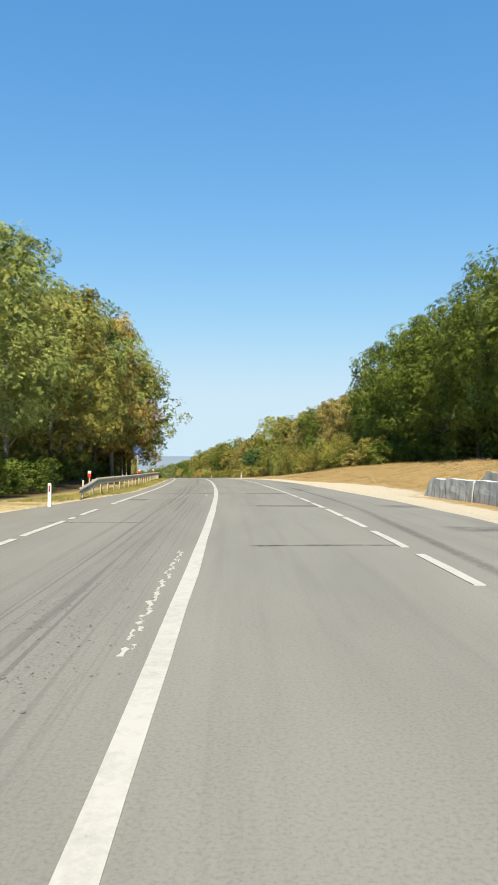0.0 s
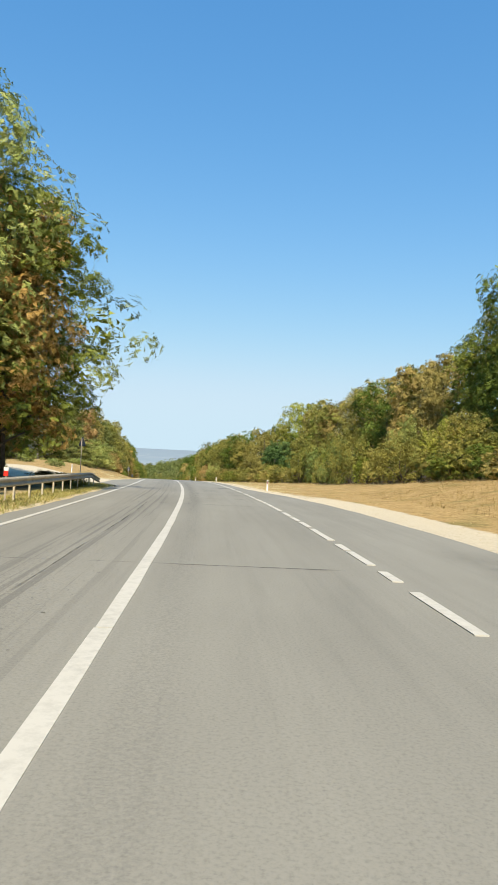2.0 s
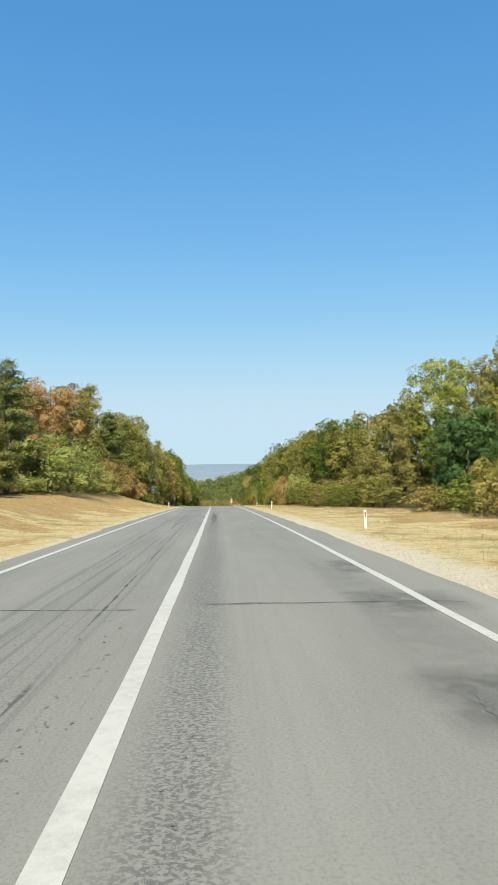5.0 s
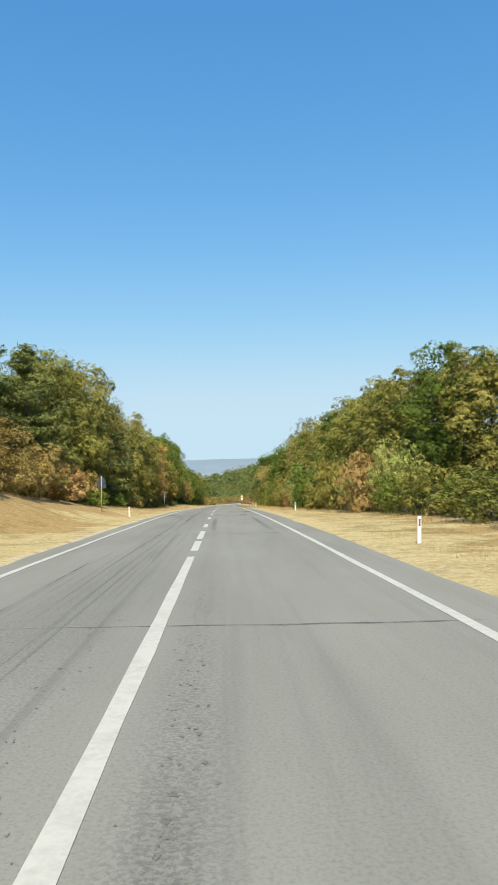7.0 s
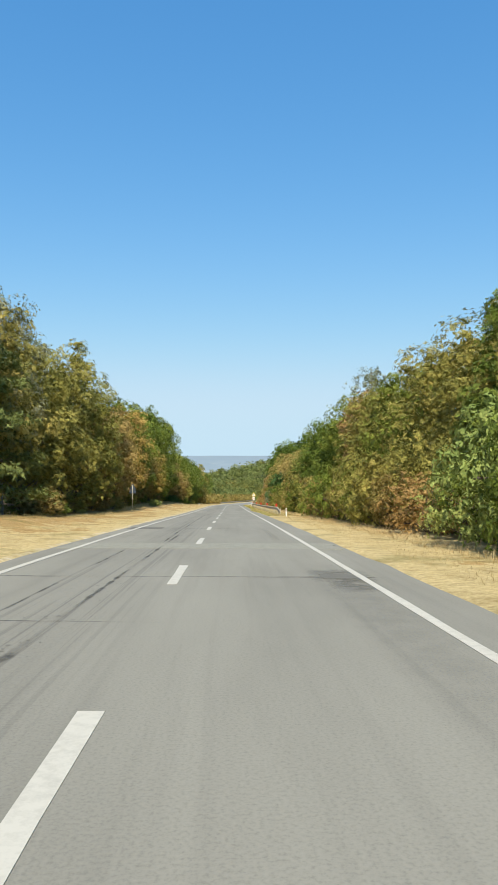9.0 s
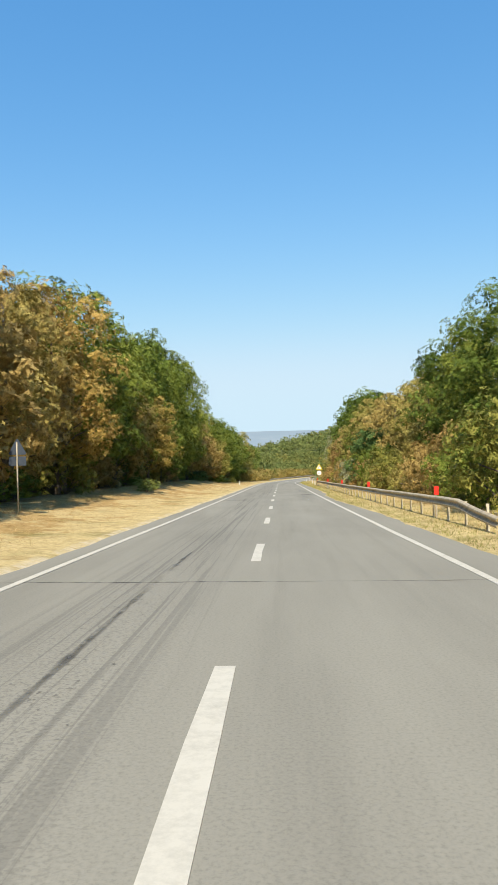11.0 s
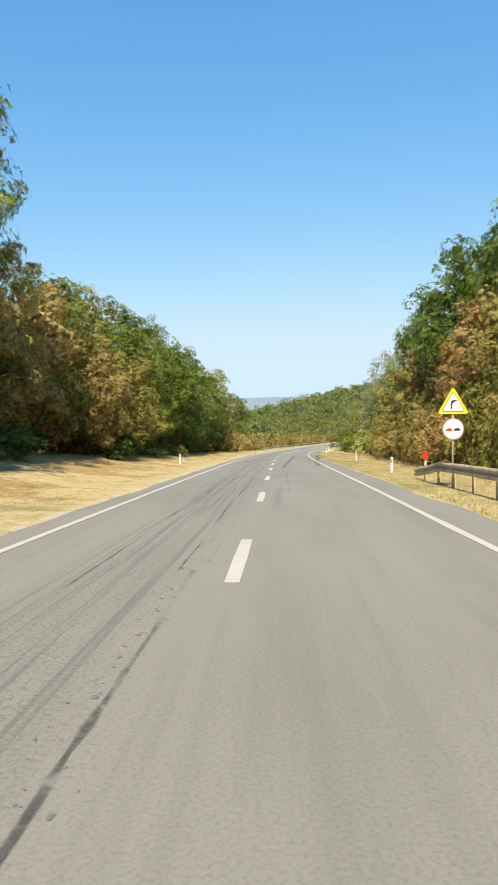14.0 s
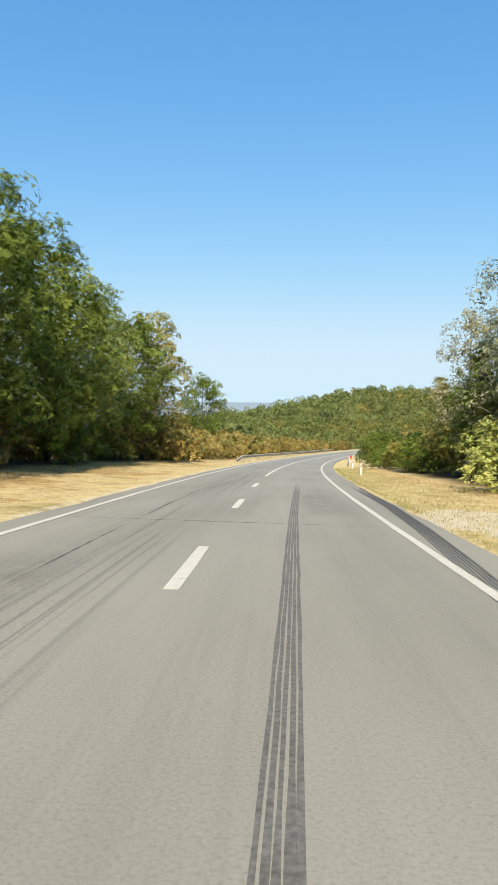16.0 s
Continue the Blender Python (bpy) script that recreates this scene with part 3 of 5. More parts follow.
def marking(s0, s1, u, width, label="", name="lane_marking", lift=0.007, step=2.0, ragged=0.006):
    bend = u if callable(u) else (lambda s: np.full(len(s), float(u)))
    me = ribbon(name, PAINT, s0, s1, lambda s: bend(s) - width / 2, lambda s: bend(s) + width / 2, lift, step, ragged, int(s0 * 7) % 997 + 5)
    ob = part(name, me, ROAD, label)
    return ob


# middle line: solid, four short bars, solid, then dashes
marking(-60, 51.2, 0.005, 0.178, "solid white middle line, worn")
for i, (a, b, c, d) in enumerate(((50.7, 54.6, 0.080, 0.010), (50.9, 54.9, 0.045, -0.015), (50.6, 55.0, 0.010, -0.045), (51.0, 54.7, -0.030, -0.070), (50.8, 54.4, -0.062, -0.105))):
    marking(a, b, lambda s, a=a, b=b, c=c, d=d: c + (d - c) * (s - a) / (b - a), 0.020 + 0.006 * (i % 2), "frayed strand of the worn middle line", "line_strand", 0.0062, 0.2, 0.006)
marking(54.2, 64.03, -0.028, 0.162, "narrower older middle line, worn", lift=0.0055)
marking(64.05, 112, -0.02, 0.168, "solid white middle line, worn")
for a, b in ((113.2, 115.2), (117.0, 118.6), (120.4, 121.5)):
    marking(a, b, 0.0, 0.20)
marking(122.6, 200.5, 0.0, 0.172, "solid white middle line, worn")
marking(202.2, 205.8, 0.0, 0.20)
marking(207.0, 211.6, 0.0, 0.20)
for i in range(-1, 22):
    a = 225.4 + 10.42 * i
    if a < 452:
        marking(a, a + 3.3, 0.0, 0.18)
marking(456, 648, 0.0, 0.18, "solid white middle line through the bend")
# right edge: broken along the lay-by, then solid
for i in range(19):
    a = -41.0 + 3.6 * i
    marking(a, a + 2.7, 3.5, 0.15)
for a, b in ((27.0, 29.7), (30.6, 33.3), (34.1, 37.1), (38.0, 40.6), (41.2, 42.05), (42.3, 42.6), (42.9, 44.4), (44.8, 45.9), (46.6, 48.0), (48.4, 49.5), (50.4, 52.5)):
    marking(a, b, 3.5, 0.15)
for i in range(3):
    a = 53.3 + 3.75 * i
    marking(a, a + 2.75, 3.5, 0.15)
for a, b in ((64.3, 66.5), (67.3, 68.2), (68.9, 70.6), (70.85, 71.8), (72.55, 75.15), (75.7, 77.2), (77.7, 78.9), (79.4, 81.1), (82.0, 84.0), (84.6, 86.2), (86.8, 88.0)):
    marking(a, b, 3.53, 0.15)
marking(102.1, 103.2, 3.5, 0.15)
marking(99.6, 101.6, 3.5, 0.15)
for a, b in ((88.4, 89.5), (89.8, 90.6), (91.4, 93.0), (93.3, 94.2), (94.9, 97.6)):
    marking(a, b, 3.5, 0.15)
marking(104.3, 648, 3.5, 0.15, "solid white edge line")
for i in range(5):
    marking(-35.0 + 10.5 * i, -31.1 + 10.5 * i, -3.5, 0.15)
for a, b in ((17.5, 21.4), (22.0, 25.35), (26.1, 26.5), (27.5, 29.6), (32.6, 33.4)):
    marking(a, b, -3.5, 0.15)
marking(33.9, 648, -3.5, 0.15, "solid white edge line")
# flaking remains of an old line beside the middle line
rf = random.Random(8)
for i in range(30):
    a = 13.7 + 0.2 * i + rf.uniform(-0.05, 0.05)
    marking(a, a + rf.uniform(0.10, 0.24), -0.285 + 0.025 * math.sin(i * 1.9) + rf.uniform(-0.02, 0.02), rf.uniform(0.015, 0.04), name="old_line_flake", ragged=0.012, step=0.05)
for i in range(7):
    a = 39.7 + 0.13 * i
    marking(a, a + 0.12, -0.43 + rf.uniform(-0.03, 0.03), rf.uniform(0.03, 0.09), name="old_line_flake", ragged=0.01, step=0.05)


def smear_material(name, colour, grain_scale, low, high):
    """Rubber, tar or bitumen bled into the surface: opaque in the core, broken up towards the edge."""
    m, n, l, bs = shader(name)
    co = n.new("ShaderNodeTexCoord").outputs["Object"]
    att = n.new("ShaderNodeAttribute")
    att.attribute_name = "core"
    grain = noise_of(n, l, co, grain_scale, 6, 0.72)
    fac = n.new("ShaderNodeMath")
    fac.operation = 'MULTIPLY'
    l.new(att.outputs["Fac"], fac.inputs[0])
    l.new(ramp(n, l, grain, ((low, (0, 0, 0)), (high, (1, 1, 1)))), fac.inputs[1])
    bs.inputs["Base Color"].default_value = (*colour, 1)
    l.new(ramp(n, l, noise_of(n, l, co, 30, 4), ((0.3, tuple(v * 0.75 for v in colour)), (0.7, tuple(v * 1.25 for v in colour)))), bs.inputs["Base Color"])
    bs.inputs["Roughness"].default_value = 0.85
    clear = n.new("ShaderNodeBsdfTransparent")
    ms = n.new("ShaderNodeMixShader")
    l.new(fac.outputs[0], ms.inputs[0])
    l.new(clear.outputs[0], ms.inputs[1])
    l.new(bs.outputs[0], ms.inputs[2])
    l.new(ms.outputs[0], n["Material Output"].inputs[0])
    return m


SEAM_TAR = smear_material("bled_tar", (0.086, 0.082, 0.074), 5, 0.30, 0.55)
STAIN = smear_material("bitumen_stain", (0.090, 0.087, 0.080), 2.2, 0.30, 0.62)
TYRE = smear_material("rubbed_in_tyre_track", (0.070, 0.068, 0.063), 13, 0.36, 0.58)


def smear(name, mat, s, u, core, lift, label=""):
    """A thin skin on the road over a grid of distances s and side ways u; core says how solid it is."""
    x, y, z, h = place(s, u)
    z = z + lift - 0.018 * np.maximum(np.abs(u) - 3.5, 0)
    n, k = s.shape
    i = np.arange(n - 1)[:, None] * k + np.arange(k - 1)[None, :]
    f = np.stack([i, i + 1, i + k + 1, i + k], -1).reshape(-1, 4)
    me = mesh(name, np.stack([x, y, z], -1).reshape(-1, 3), f.tolist(), mat)
    att = me.attributes.new("core", 'FLOAT', 'POINT')
    att.data.foreach_set("value", core.astype(np.float32).ravel())
    return part(name, me, ROAD, label)


def bell(n):
    t = np.linspace(-1, 1, n)
    return np.clip(1 - t * t, 0, 1) ** 0.8


def crack(s0, a, b, width, seed=1, tilt=0.0):
    """A tar-bled joint across the road from side way a to b."""
    rng = np.random.default_rng(seed)
    n, k = max(8, int((b - a) / 0.2)), 5
    u = np.linspace(a, b, n)
    mid = s0 + tilt * (u - a) + np.cumsum(rng.normal(0, 0.015, n))
    w = width * (0.45 + 0.6 * rng.random(n)) * (0.7 + 0.4 * np.sin(u * 0.9 + seed))
    s = mid[:, None] + w[:, None] * np.linspace(-1, 1, k)[None]
    core = bell(k)[None] * np.minimum(1, 3 * bell(n))[:, None] * (0.35 + 0.5 * rng.random(n))[:, None]
    return smear("tar_seam", SEAM_TAR, s, np.repeat(u[:, None], k, 1), core, 0.004)


def stain(s0, s1, a, b, strength=0.8, mat=STAIN, name="road_stain", label="darker stain in the asphalt", lift=0.0045, skew=0.0):
    n, k = max(7, int((s1 - s0) / 0.5)), 7
    s = np.repeat(np.linspace(s0, s1, n)[:, None], k, 1)
    u = np.repeat(np.linspace(a, b, k)[None], n, 0) + skew * (s - s0)
    return smear(name, mat, s, u, strength * bell(n)[:, None] * bell(k)[None], lift, label)


for k, (s0, a, b, w) in enumerate(((24.9, -4, -0.6, 0.10), (35.5, -3.2, -1.3, 0.09), (20.4, 0.8, 3.6, 0.16), (31.4, 1.0, 3.4, 0.10), (41.8, -4, 4.2, 0.16), (51.9, -4, -0.5, 0.08), (57.5, -4, -0.5, 0.07), (68, -4, 3.0, 0.06),
                                   (83.8, -4, 3.3, 0.07), (89.3, 0.8, 3.6, 0.07), (94.4, 0.5, 3.6, 0.16), (108.9, 0.5, 3.5, 0.08), (117, 0.3, 3.4, 0.07), (133.6, 0.4, 4.2, 0.12), (132.6, -4, -0.4, 0.07),
                                   (142.7, 0.4, 4.1, 0.10), (142.4, -4, -0.3, 0.07), (157.8, 1.8, 3.6, 0.12), (169, -4, 4, 0.07), (178, -4, 4, 0.08), (192, -4, 3.8, 0.07), (209.5, -4, 3.2, 0.08), (218, -4, 0, 0.06),
                                   (232.8, -4, 4.3, 0.15), (236.4, 0.2, 3.4, 0.07), (242.8, -4, 0.2, 0.06), (247.5, -4, 4.1, 0.11), (261.6, -4, -0.3, 0.09), (268.3, -4, 3.6, 0.10), (283, -4, 2, 0.06), (296, -4, 4, 0.07),
                                   (331.5, -4, 0.5, 0.05), (342.1, 0.1, 3.6, 0.07), (390.4, -4, 4, 0.10), (402, -4, 4.0, 0.11), (430.6, -4, 4, 0.08), (443, -4, 3, 0.05))):
    crack(s0, a, b, w, seed=k + 11, tilt=0.02 * ((k % 5) - 2))
for s0, s1, a, b in ((132.4, 134.8, 0.5, 2.1), (137.2, 139.2, 2.1, 3.6), (141.7, 143.8, 2.4, 4.2), (145.8, 148.5, 2.9, 3.7), (105.2, 107.8, 2.4, 3.5),
                     (245.2, 247.4, 2.7, 3.7), (246.6, 248.8, 2.5, 3.8), (234.8, 237.2, -3.6, -2.2), (343.0, 345.6, 2.2, 3.3), (331.8, 333.4, -3.4, -1.8), (23.0, 24.5, 5.2, 7.2), (31.0, 33.0, 5.5, 7.4)):
    stain(s0, s1, a, b, 0.42, label="darker repaired patch of asphalt")
for s0, s1, a, b, v in ((329, 347, 1.7, 3.1, 0.27), (349, 366, 2.0, 3.3, 0.28), (135, 149, 2.3, 3.4, 0.28), (150, 163, 0.8, 2.6, 0.18), (97, 104, 1.0, 2.3, 0.22), (230.6, 236.6, 2.0, 2.6, 0.75), (231.8, 233.4, 2.4, 4.2, 0.6), (228.8, 230.6, 2.6, 3.3, 0.3), (236, 250, 2.4, 3.6, 0.22), (432, 441, 1.6, 3.0, 0.4), (420, 426, -3.0, -1.2, 0.35), (60, 72, 5.0, 7.5, 0.32), (46, 52, 4.0, 5.6, 0.4)):
    stain(s0, s1, a, b, 0.55 * v)
# tyre tracks rubbed into the right lane and along the lay-by
for s0, s1, a, b, v, skew in ((211, 228, 0.24, 0.52, 0.42, 0.0), (211, 229, 2.55, 2.88, 0.38, -0.004), (14, 30, 3.8, 4.15, 0.4, 0.035), (26, 60, 4.45, 4.70, 0.4, 0.01), (166, 188, 0.3, 0.7, 0.5, 0.0), (258, 268, 2.5, 2.85, 0.2, 0.0)):
    stain(s0, s1, a, b, v, TYRE, "tyre_track", "dark tyre track rubbed into the asphalt", 0.005, skew)
# thin repair patches with hard edges
OLD_REPAIR = plain("old_repair", (0.138, 0.132, 0.112), 0.9, 0, 30, 0.25, 0.3)
for k, (s0, s1, a, b) in enumerate(((41.7, 42.35, 1.5, 3.5), (31.15, 31.7, 1.45, 3.6), (35.2, 35.9, -3.3, -2.65), (267.7, 269.7, -3.9, -2.3), (247.1, 247.9, 2.75, 3.42), (137.6, 138.3, 2.55, 3.6), (133.0, 133.5, 2.3, 4.3))):
    part("repair_patch", ribbon("repair_patch", OLD_REPAIR, s0, s1, a, b, 0.0055, 0.1, 0.018, k + 3), ROAD, "darker repaired patch of asphalt")
# a paler worn band right across the road
part("worn_band", ribbon("worn_band", plain("pale_overlay", (0.266, 0.256, 0.209), 0.9, 0, 30, 0.2, 0.3), 254.6, 257.2, -4.0, 4.3, 0.0035, 0.4, 0.06, 5), ROAD, "paler resurfaced band across the road")
# braking marks of a twin tyre, four narrow bars side by side, and one along the edge line
for k, o in enumerate((-0.09, -0.045, 0.0, 0.045, 0.09)):
    track = lambda s, o=o: np.interp(s, np.linspace(400, 470, 15), [0.50, 0.65, 0.82, 1.02, 1.18, 1.32, 1.44, 1.56, 1.68, 1.80, 1.95, 2.14, 2.36, 2.60, 2.90]) + o
    part("skid_mark", ribbon("skid_mark", RUBBER_MARK, 405.5 + 0.6 * ((k * 2) % 5), 447 - 1.2 * ((k * 3) % 5), lambda s: track(s) - 0.0165, lambda s: track(s) + 0.0165, 0.0045, 0.7, 0.004, k + 70), ROAD, "black tyre skid mark")
for k, o in enumerate((-0.15, -0.09, -0.03, 0.03, 0.09, 0.15)):
    track = lambda s, o=o: np.interp(s, [400, 410, 418, 424, 426, 430, 436, 475], [3.0, 3.12, 3.3, 3.62, 3.78, 4.05, 4.3, 4.35]) + o
    part("skid_mark", ribbon("skid_mark", RUBBER_MARK, 408.5 + k * 0.5, 446 - 1.3 * ((k * 7) % 5), lambda s: track(s) - 0.018, lambda s: track(s) + 0.018, 0.0045, 0.5, 0.003, k + 80), ROAD, "black tyre skid mark")


def long_crack(s0, s1, a, b, width, seed):
    """A ragged tar-filled crack along the lane from side way a to b."""
    rng = np.random.default_rng(seed)
    n, k = max(8, int((s1 - s0) / 0.3)), 5
    s = np.linspace(s0, s1, n)
    mid = np.linspace(a, b, n) + 0.05 * np.cumsum(rng.normal(0, 0.12, n)) / np.sqrt(1 + np.arange(n) * 0.02)
    w = width * (0.3 + 0.9 * rng.random(n))
    u = mid[:, None] + w[:, None] * np.linspace(-1, 1, k)[None]
    core = bell(k)[None] * (0.25 + 0.75 * rng.random(n))[:, None] * np.clip(np.sin(s * 0.9 + seed) + 0.9, 0.15, 1)[:, None]
    return smear("tar_seam", SEAM_TAR, np.repeat(s[:, None], k, 1), u, core, 0.0042)


for k, (s0, s1, a, b, w) in enumerate(((30, 62, -1.5, -1.9, 0.035), (52, 84, -1.35, -1.2, 0.03), (128, 170, -0.75, -0.95, 0.03), (150, 200, -1.9, -2.2, 0.03), (222, 262, -1.25, -1.05, 0.07), (226, 256, -2.1, -1.9, 0.035),
                                       (258, 300, -1.2, -1.4, 0.06), (322, 352, -1.9, -2.0, 0.035), (346, 372, -0.62, -0.55, 0.04), (352, 392, -1.9, -1.75, 0.03), (372, 408, -0.7, -0.5, 0.035), (398, 440, -1.6, -1.9, 0.04), (384.5, 400, 0.80, 0.87, 0.028))):
    long_crack(s0, s1, a, b, w, k + 40)


def pits(count, seed, spans):
    """Small ragged hollows where the surface has ravelled, as thin dark flakes of five to seven sides."""
    rng = np.random.default_rng(seed)
    verts, faces = [], []
    for _ in range(count):
        s0, s1, u0, spread, size = spans[rng.integers(0, len(spans))]
        s, u = rng.uniform(s0, s1), u0 + rng.normal(0, spread)
        r, m = size * (0.35 + rng.random() ** 2), int(rng.integers(5, 8))
        an = np.sort(rng.random(m) * 6.283)
        ps, pu = s + r * (0.6 + rng.random(m)) * np.sin(an) * 1.5, u + r * (0.6 + rng.random(m)) * np.cos(an)
        x, y, z, h = place(ps, pu)
        base_i = len(verts)
        verts += np.stack([x, y, z + 0.0034 + 0.0006 * rng.random()], 1).tolist()
        faces.append(tuple(base_i + i for i in range(m)))
    me = mesh("ravelled_pits", np.array(verts), faces, PATCH)
    return tagged(part("ravelled_pits", me, ROAD, "small dark ravelled pits in the asphalt"), kind="stuff")


pits(10500, 61, ((12, 40, -1.15, 0.22, 0.013), (12, 42, -1.0, 0.3, 0.011), (13, 36, -0.7, 0.3, 0.011), (40, 62, -1.0, 0.3, 0.012), (380, 387, 0.45, 0.10, 0.014), (30, 84, -0.7, 0.25, 0.014), (84, 112, -0.6, 0.22, 0.014), (86, 200, 0.48, 0.11, 0.017), (86, 200, 0.46, 0.12, 0.015), (122, 200, -0.5, 0.16, 0.016), (122, 200, -0.62, 0.2, 0.014), (222, 262, -1.2, 0.2, 0.018),
                (255, 310, -1.3, 0.2, 0.016), (340, 400, -0.6, 0.09, 0.018), (380, 440, -1.5, 0.3, 0.014)))



# ---- trees ----
def unit(v):
    return v / np.maximum(np.linalg.norm(v, axis=-1, keepdims=True), 1e-9)


def leaves(rng, centre, out, length, width, spread=0.6):
    """Pointed leaves at the centres, lying loosely square to the ways out."""
    n = len(centre)
    nor = unit(out + rng.normal(0, spread, (n, 3)))
    a = unit(np.cross(nor, rng.normal(0, 1, (n, 3))))
    b = np.cross(nor, a)
    l = length * (0.65 + 0.7 * rng.random((n, 1))) / 2
    w = width * (0.65 + 0.7 * rng.random((n, 1))) / 2
    droop = nor * l * 0.25
    return np.stack([centre - a * l * 0.7 - b * w, centre - a * l * 0.7 + b * w * 0.8, centre + a * l * 1.3 - droop], 1)


def lobes_crown(rng, top, radius, base, count, leaf, n_lobes=18, open_=0.0, lean=0.0):
    """A broad-leaved crown: lobes carry puffs of leaves on their outsides, with larger leaves in the dark within."""
    mid, half = (top + base) / 2, (top - base) / 2
    t = (np.arange(n_lobes) + rng.random(n_lobes)) / n_lobes
    ang = np.arange(n_lobes) * 2.4 + rng.random(n_lobes) * 1.2
    zz = base + (top - base) * (0.10 + 0.80 * t)
    prof = np.sqrt(np.clip(1 - ((zz - (mid - 0.12 * half)) / (1.12 * half)) ** 2, 0.05, 1))
    rad = radius * prof * (0.30 + 0.52 * np.sqrt(rng.random(n_lobes)))
    c = np.stack([np.cos(ang) * rad + lean * zz / top, np.sin(ang) * rad, zz], 1)
    size = radius * (0.26 + 0.20 * rng.random(n_lobes)) * (0.65 + 0.35 * prof)
    flat = np.array([1, 1, 0.85])
    pick = rng.integers(0, n_lobes, n_lobes * 14)
    d = unit(rng.normal(0, 1, (len(pick), 3)) + np.array([0, 0, 0.3]) + 0.5 * c[pick] * np.array([1, 1, 0]) / radius)
    puff = c[pick] + d * flat * size[pick][:, None] * (0.82 + 0.25 * rng.random((len(pick), 1)))
    gap = np.linalg.norm((puff[:, None] - c[None]) / flat, axis=2) / size[None]
    keep = (gap.min(1) > 0.74) & (puff[:, 2] > base * 0.55)
    puff, d, pick = puff[keep], d[keep], pick[keep]
    pr = size[pick] * (0.32 + 0.26 * rng.random(len(pick))) * (1 + 0.2 * open_)
    n = rng.integers(0, len(puff), int(count * 0.88))
    dl = unit(rng.normal(0, 1, (len(n), 3)) + 0.55 * d[n] + np.array([0, 0, 0.30]))
    far = 0.62 + 0.42 * rng.random((len(n), 1)) + (rng.random((len(n), 1)) < 0.02 + 0.05 * open_) * 0.4
    pts = puff[n] + dl * flat * pr[n][:, None] * far
    q = [leaves(rng, pts, dl + 0.45 * d[n] + np.array([0, 0, 0.30]), leaf * 1.75, leaf * 1.55, 0.42)]
    inner = rng.integers(0, n_lobes, int(count * 0.20 * (1 - 0.5 * open_)))
    di = unit(rng.normal(0, 1, (len(inner), 3)))
    q.append(leaves(rng, c[inner] + di * size[inner][:, None] * (0.18 + 0.40 * rng.random((len(inner), 1))), di, leaf * 1.35, leaf * 1.3, 0.3))
    return np.concatenate(q), c, len(inner)


def pine_crown(rng, top, radius, base, count, leaf):
    """A pine: flat sprays of needles on whorled, slightly drooping boughs."""
    q = []
    tips = []
    n_b = 46
    for i in range(n_b):
        t = (i + rng.random()) / n_b
        z = base + (top - base) * t
        r = radius * (1 - t ** 1.6) ** 0.8 * (0.65 + 0.45 * rng.random()) + 0.35
        a = rng.random() * 6.283
        w = np.array([math.cos(a), math.sin(a), 0.12 - 0.22 * (1 - t)])
        tips.append(np.array([0, 0, z]) + w * r * 0.7)
        m = max(8, int(count / n_b * (0.4 + 1.2 * (1 - t))))
        f = rng.random(m) ** 0.6
        p = np.array([0, 0, z]) + w * (r * f)[:, None] + rng.normal(0, 1, (m, 3)) * np.array([0.30, 0.30, 0.13]) * (0.5 + 0.5 * radius / 3)
        q.append(leaves(rng, p, np.tile(np.array([0, 0, 1.0]) + w * 0.4, (m, 1)), leaf * 1.3, leaf * 0.6, 0.6))
    return np.concatenate(q), np.array(tips), 0


def limbs(rng, height_, thick, tips, crown_base, material, bow=0.3):
    """Tapered trunk with limbs that run to the tips, as one mesh of many-sided tubes."""
    verts, faces = [], []

    def tube(points, r0, r1, sides=7):
        base_i = len(verts)
        n = len(points)
        for i, p in enumerate(points):
            r = r0 + (r1 - r0) * i / (n - 1)
            way = points[min(i + 1, n - 1)] - points[max(i - 1, 0)]
            way = way / (np.linalg.norm(way) + 1e-9)
            a = np.cross(way, [0.31, 0.95, 0.05])
            a /= np.linalg.norm(a) + 1e-9
            b = np.cross(way, a)
            for k in range(sides):
                an = 2 * math.pi * k / sides
                verts.append(p + (a * math.cos(an) + b * math.sin(an)) * r)
        for i in range(n - 1):
            for k in range(sides):
                faces.append((base_i + i * sides + k, base_i + i * sides + (k + 1) % sides, base_i + (i + 1) * sides + (k + 1) % sides, base_i + (i + 1) * sides + k))

    bx, by = rng.normal(0, bow, 2)
    stem = [np.array([bx * math.sin(t * 2.2), by * math.sin(t * 1.9), -0.35 + (height_ * 0.93 + 0.35) * t]) for t in np.linspace(0, 1, 9)]
    stem[0] = stem[0] * np.array([1, 1, 1])
    tube(stem, thick, thick * 0.16)
    for tip in tips:
        z0 = min(max(tip[2] - 0.55 * np.hypot(tip[0], tip[1]) - 0.5, crown_base * 0.55), height_ * 0.85)
        t = (z0 + 0.35) / (height_ * 0.93 + 0.35)
        start = np.array([bx * math.sin(t * 2.2), by * math.sin(t * 1.9), z0])
        midp = start * 0.5 + tip * 0.5 + np.array([0, 0, 0.25]) + rng.normal(0, 0.15, 3)
        tube([start, midp, tip], thick * 0.42 * (1 - 0.6 * t), 0.03, 5)
    return mesh("trunk", np.array(verts), faces, material)


DENSE = {}


def dense(material):
    """The same leaves packed close, with no gaps between them, for the heart of a crown."""
    if material.name not in DENSE:
        m = material.copy()
        m.name = material.name + "_packed"
        n, l = m.node_tree.nodes, m.node_tree.links
        solid = [x for x in n if x.type == 'MIX_SHADER' and not x.inputs[0].is_linked][0]
        l.new(solid.outputs[0], n["Material Output"].inputs[0])
        DENSE[material.name] = m
    return DENSE[material.name]


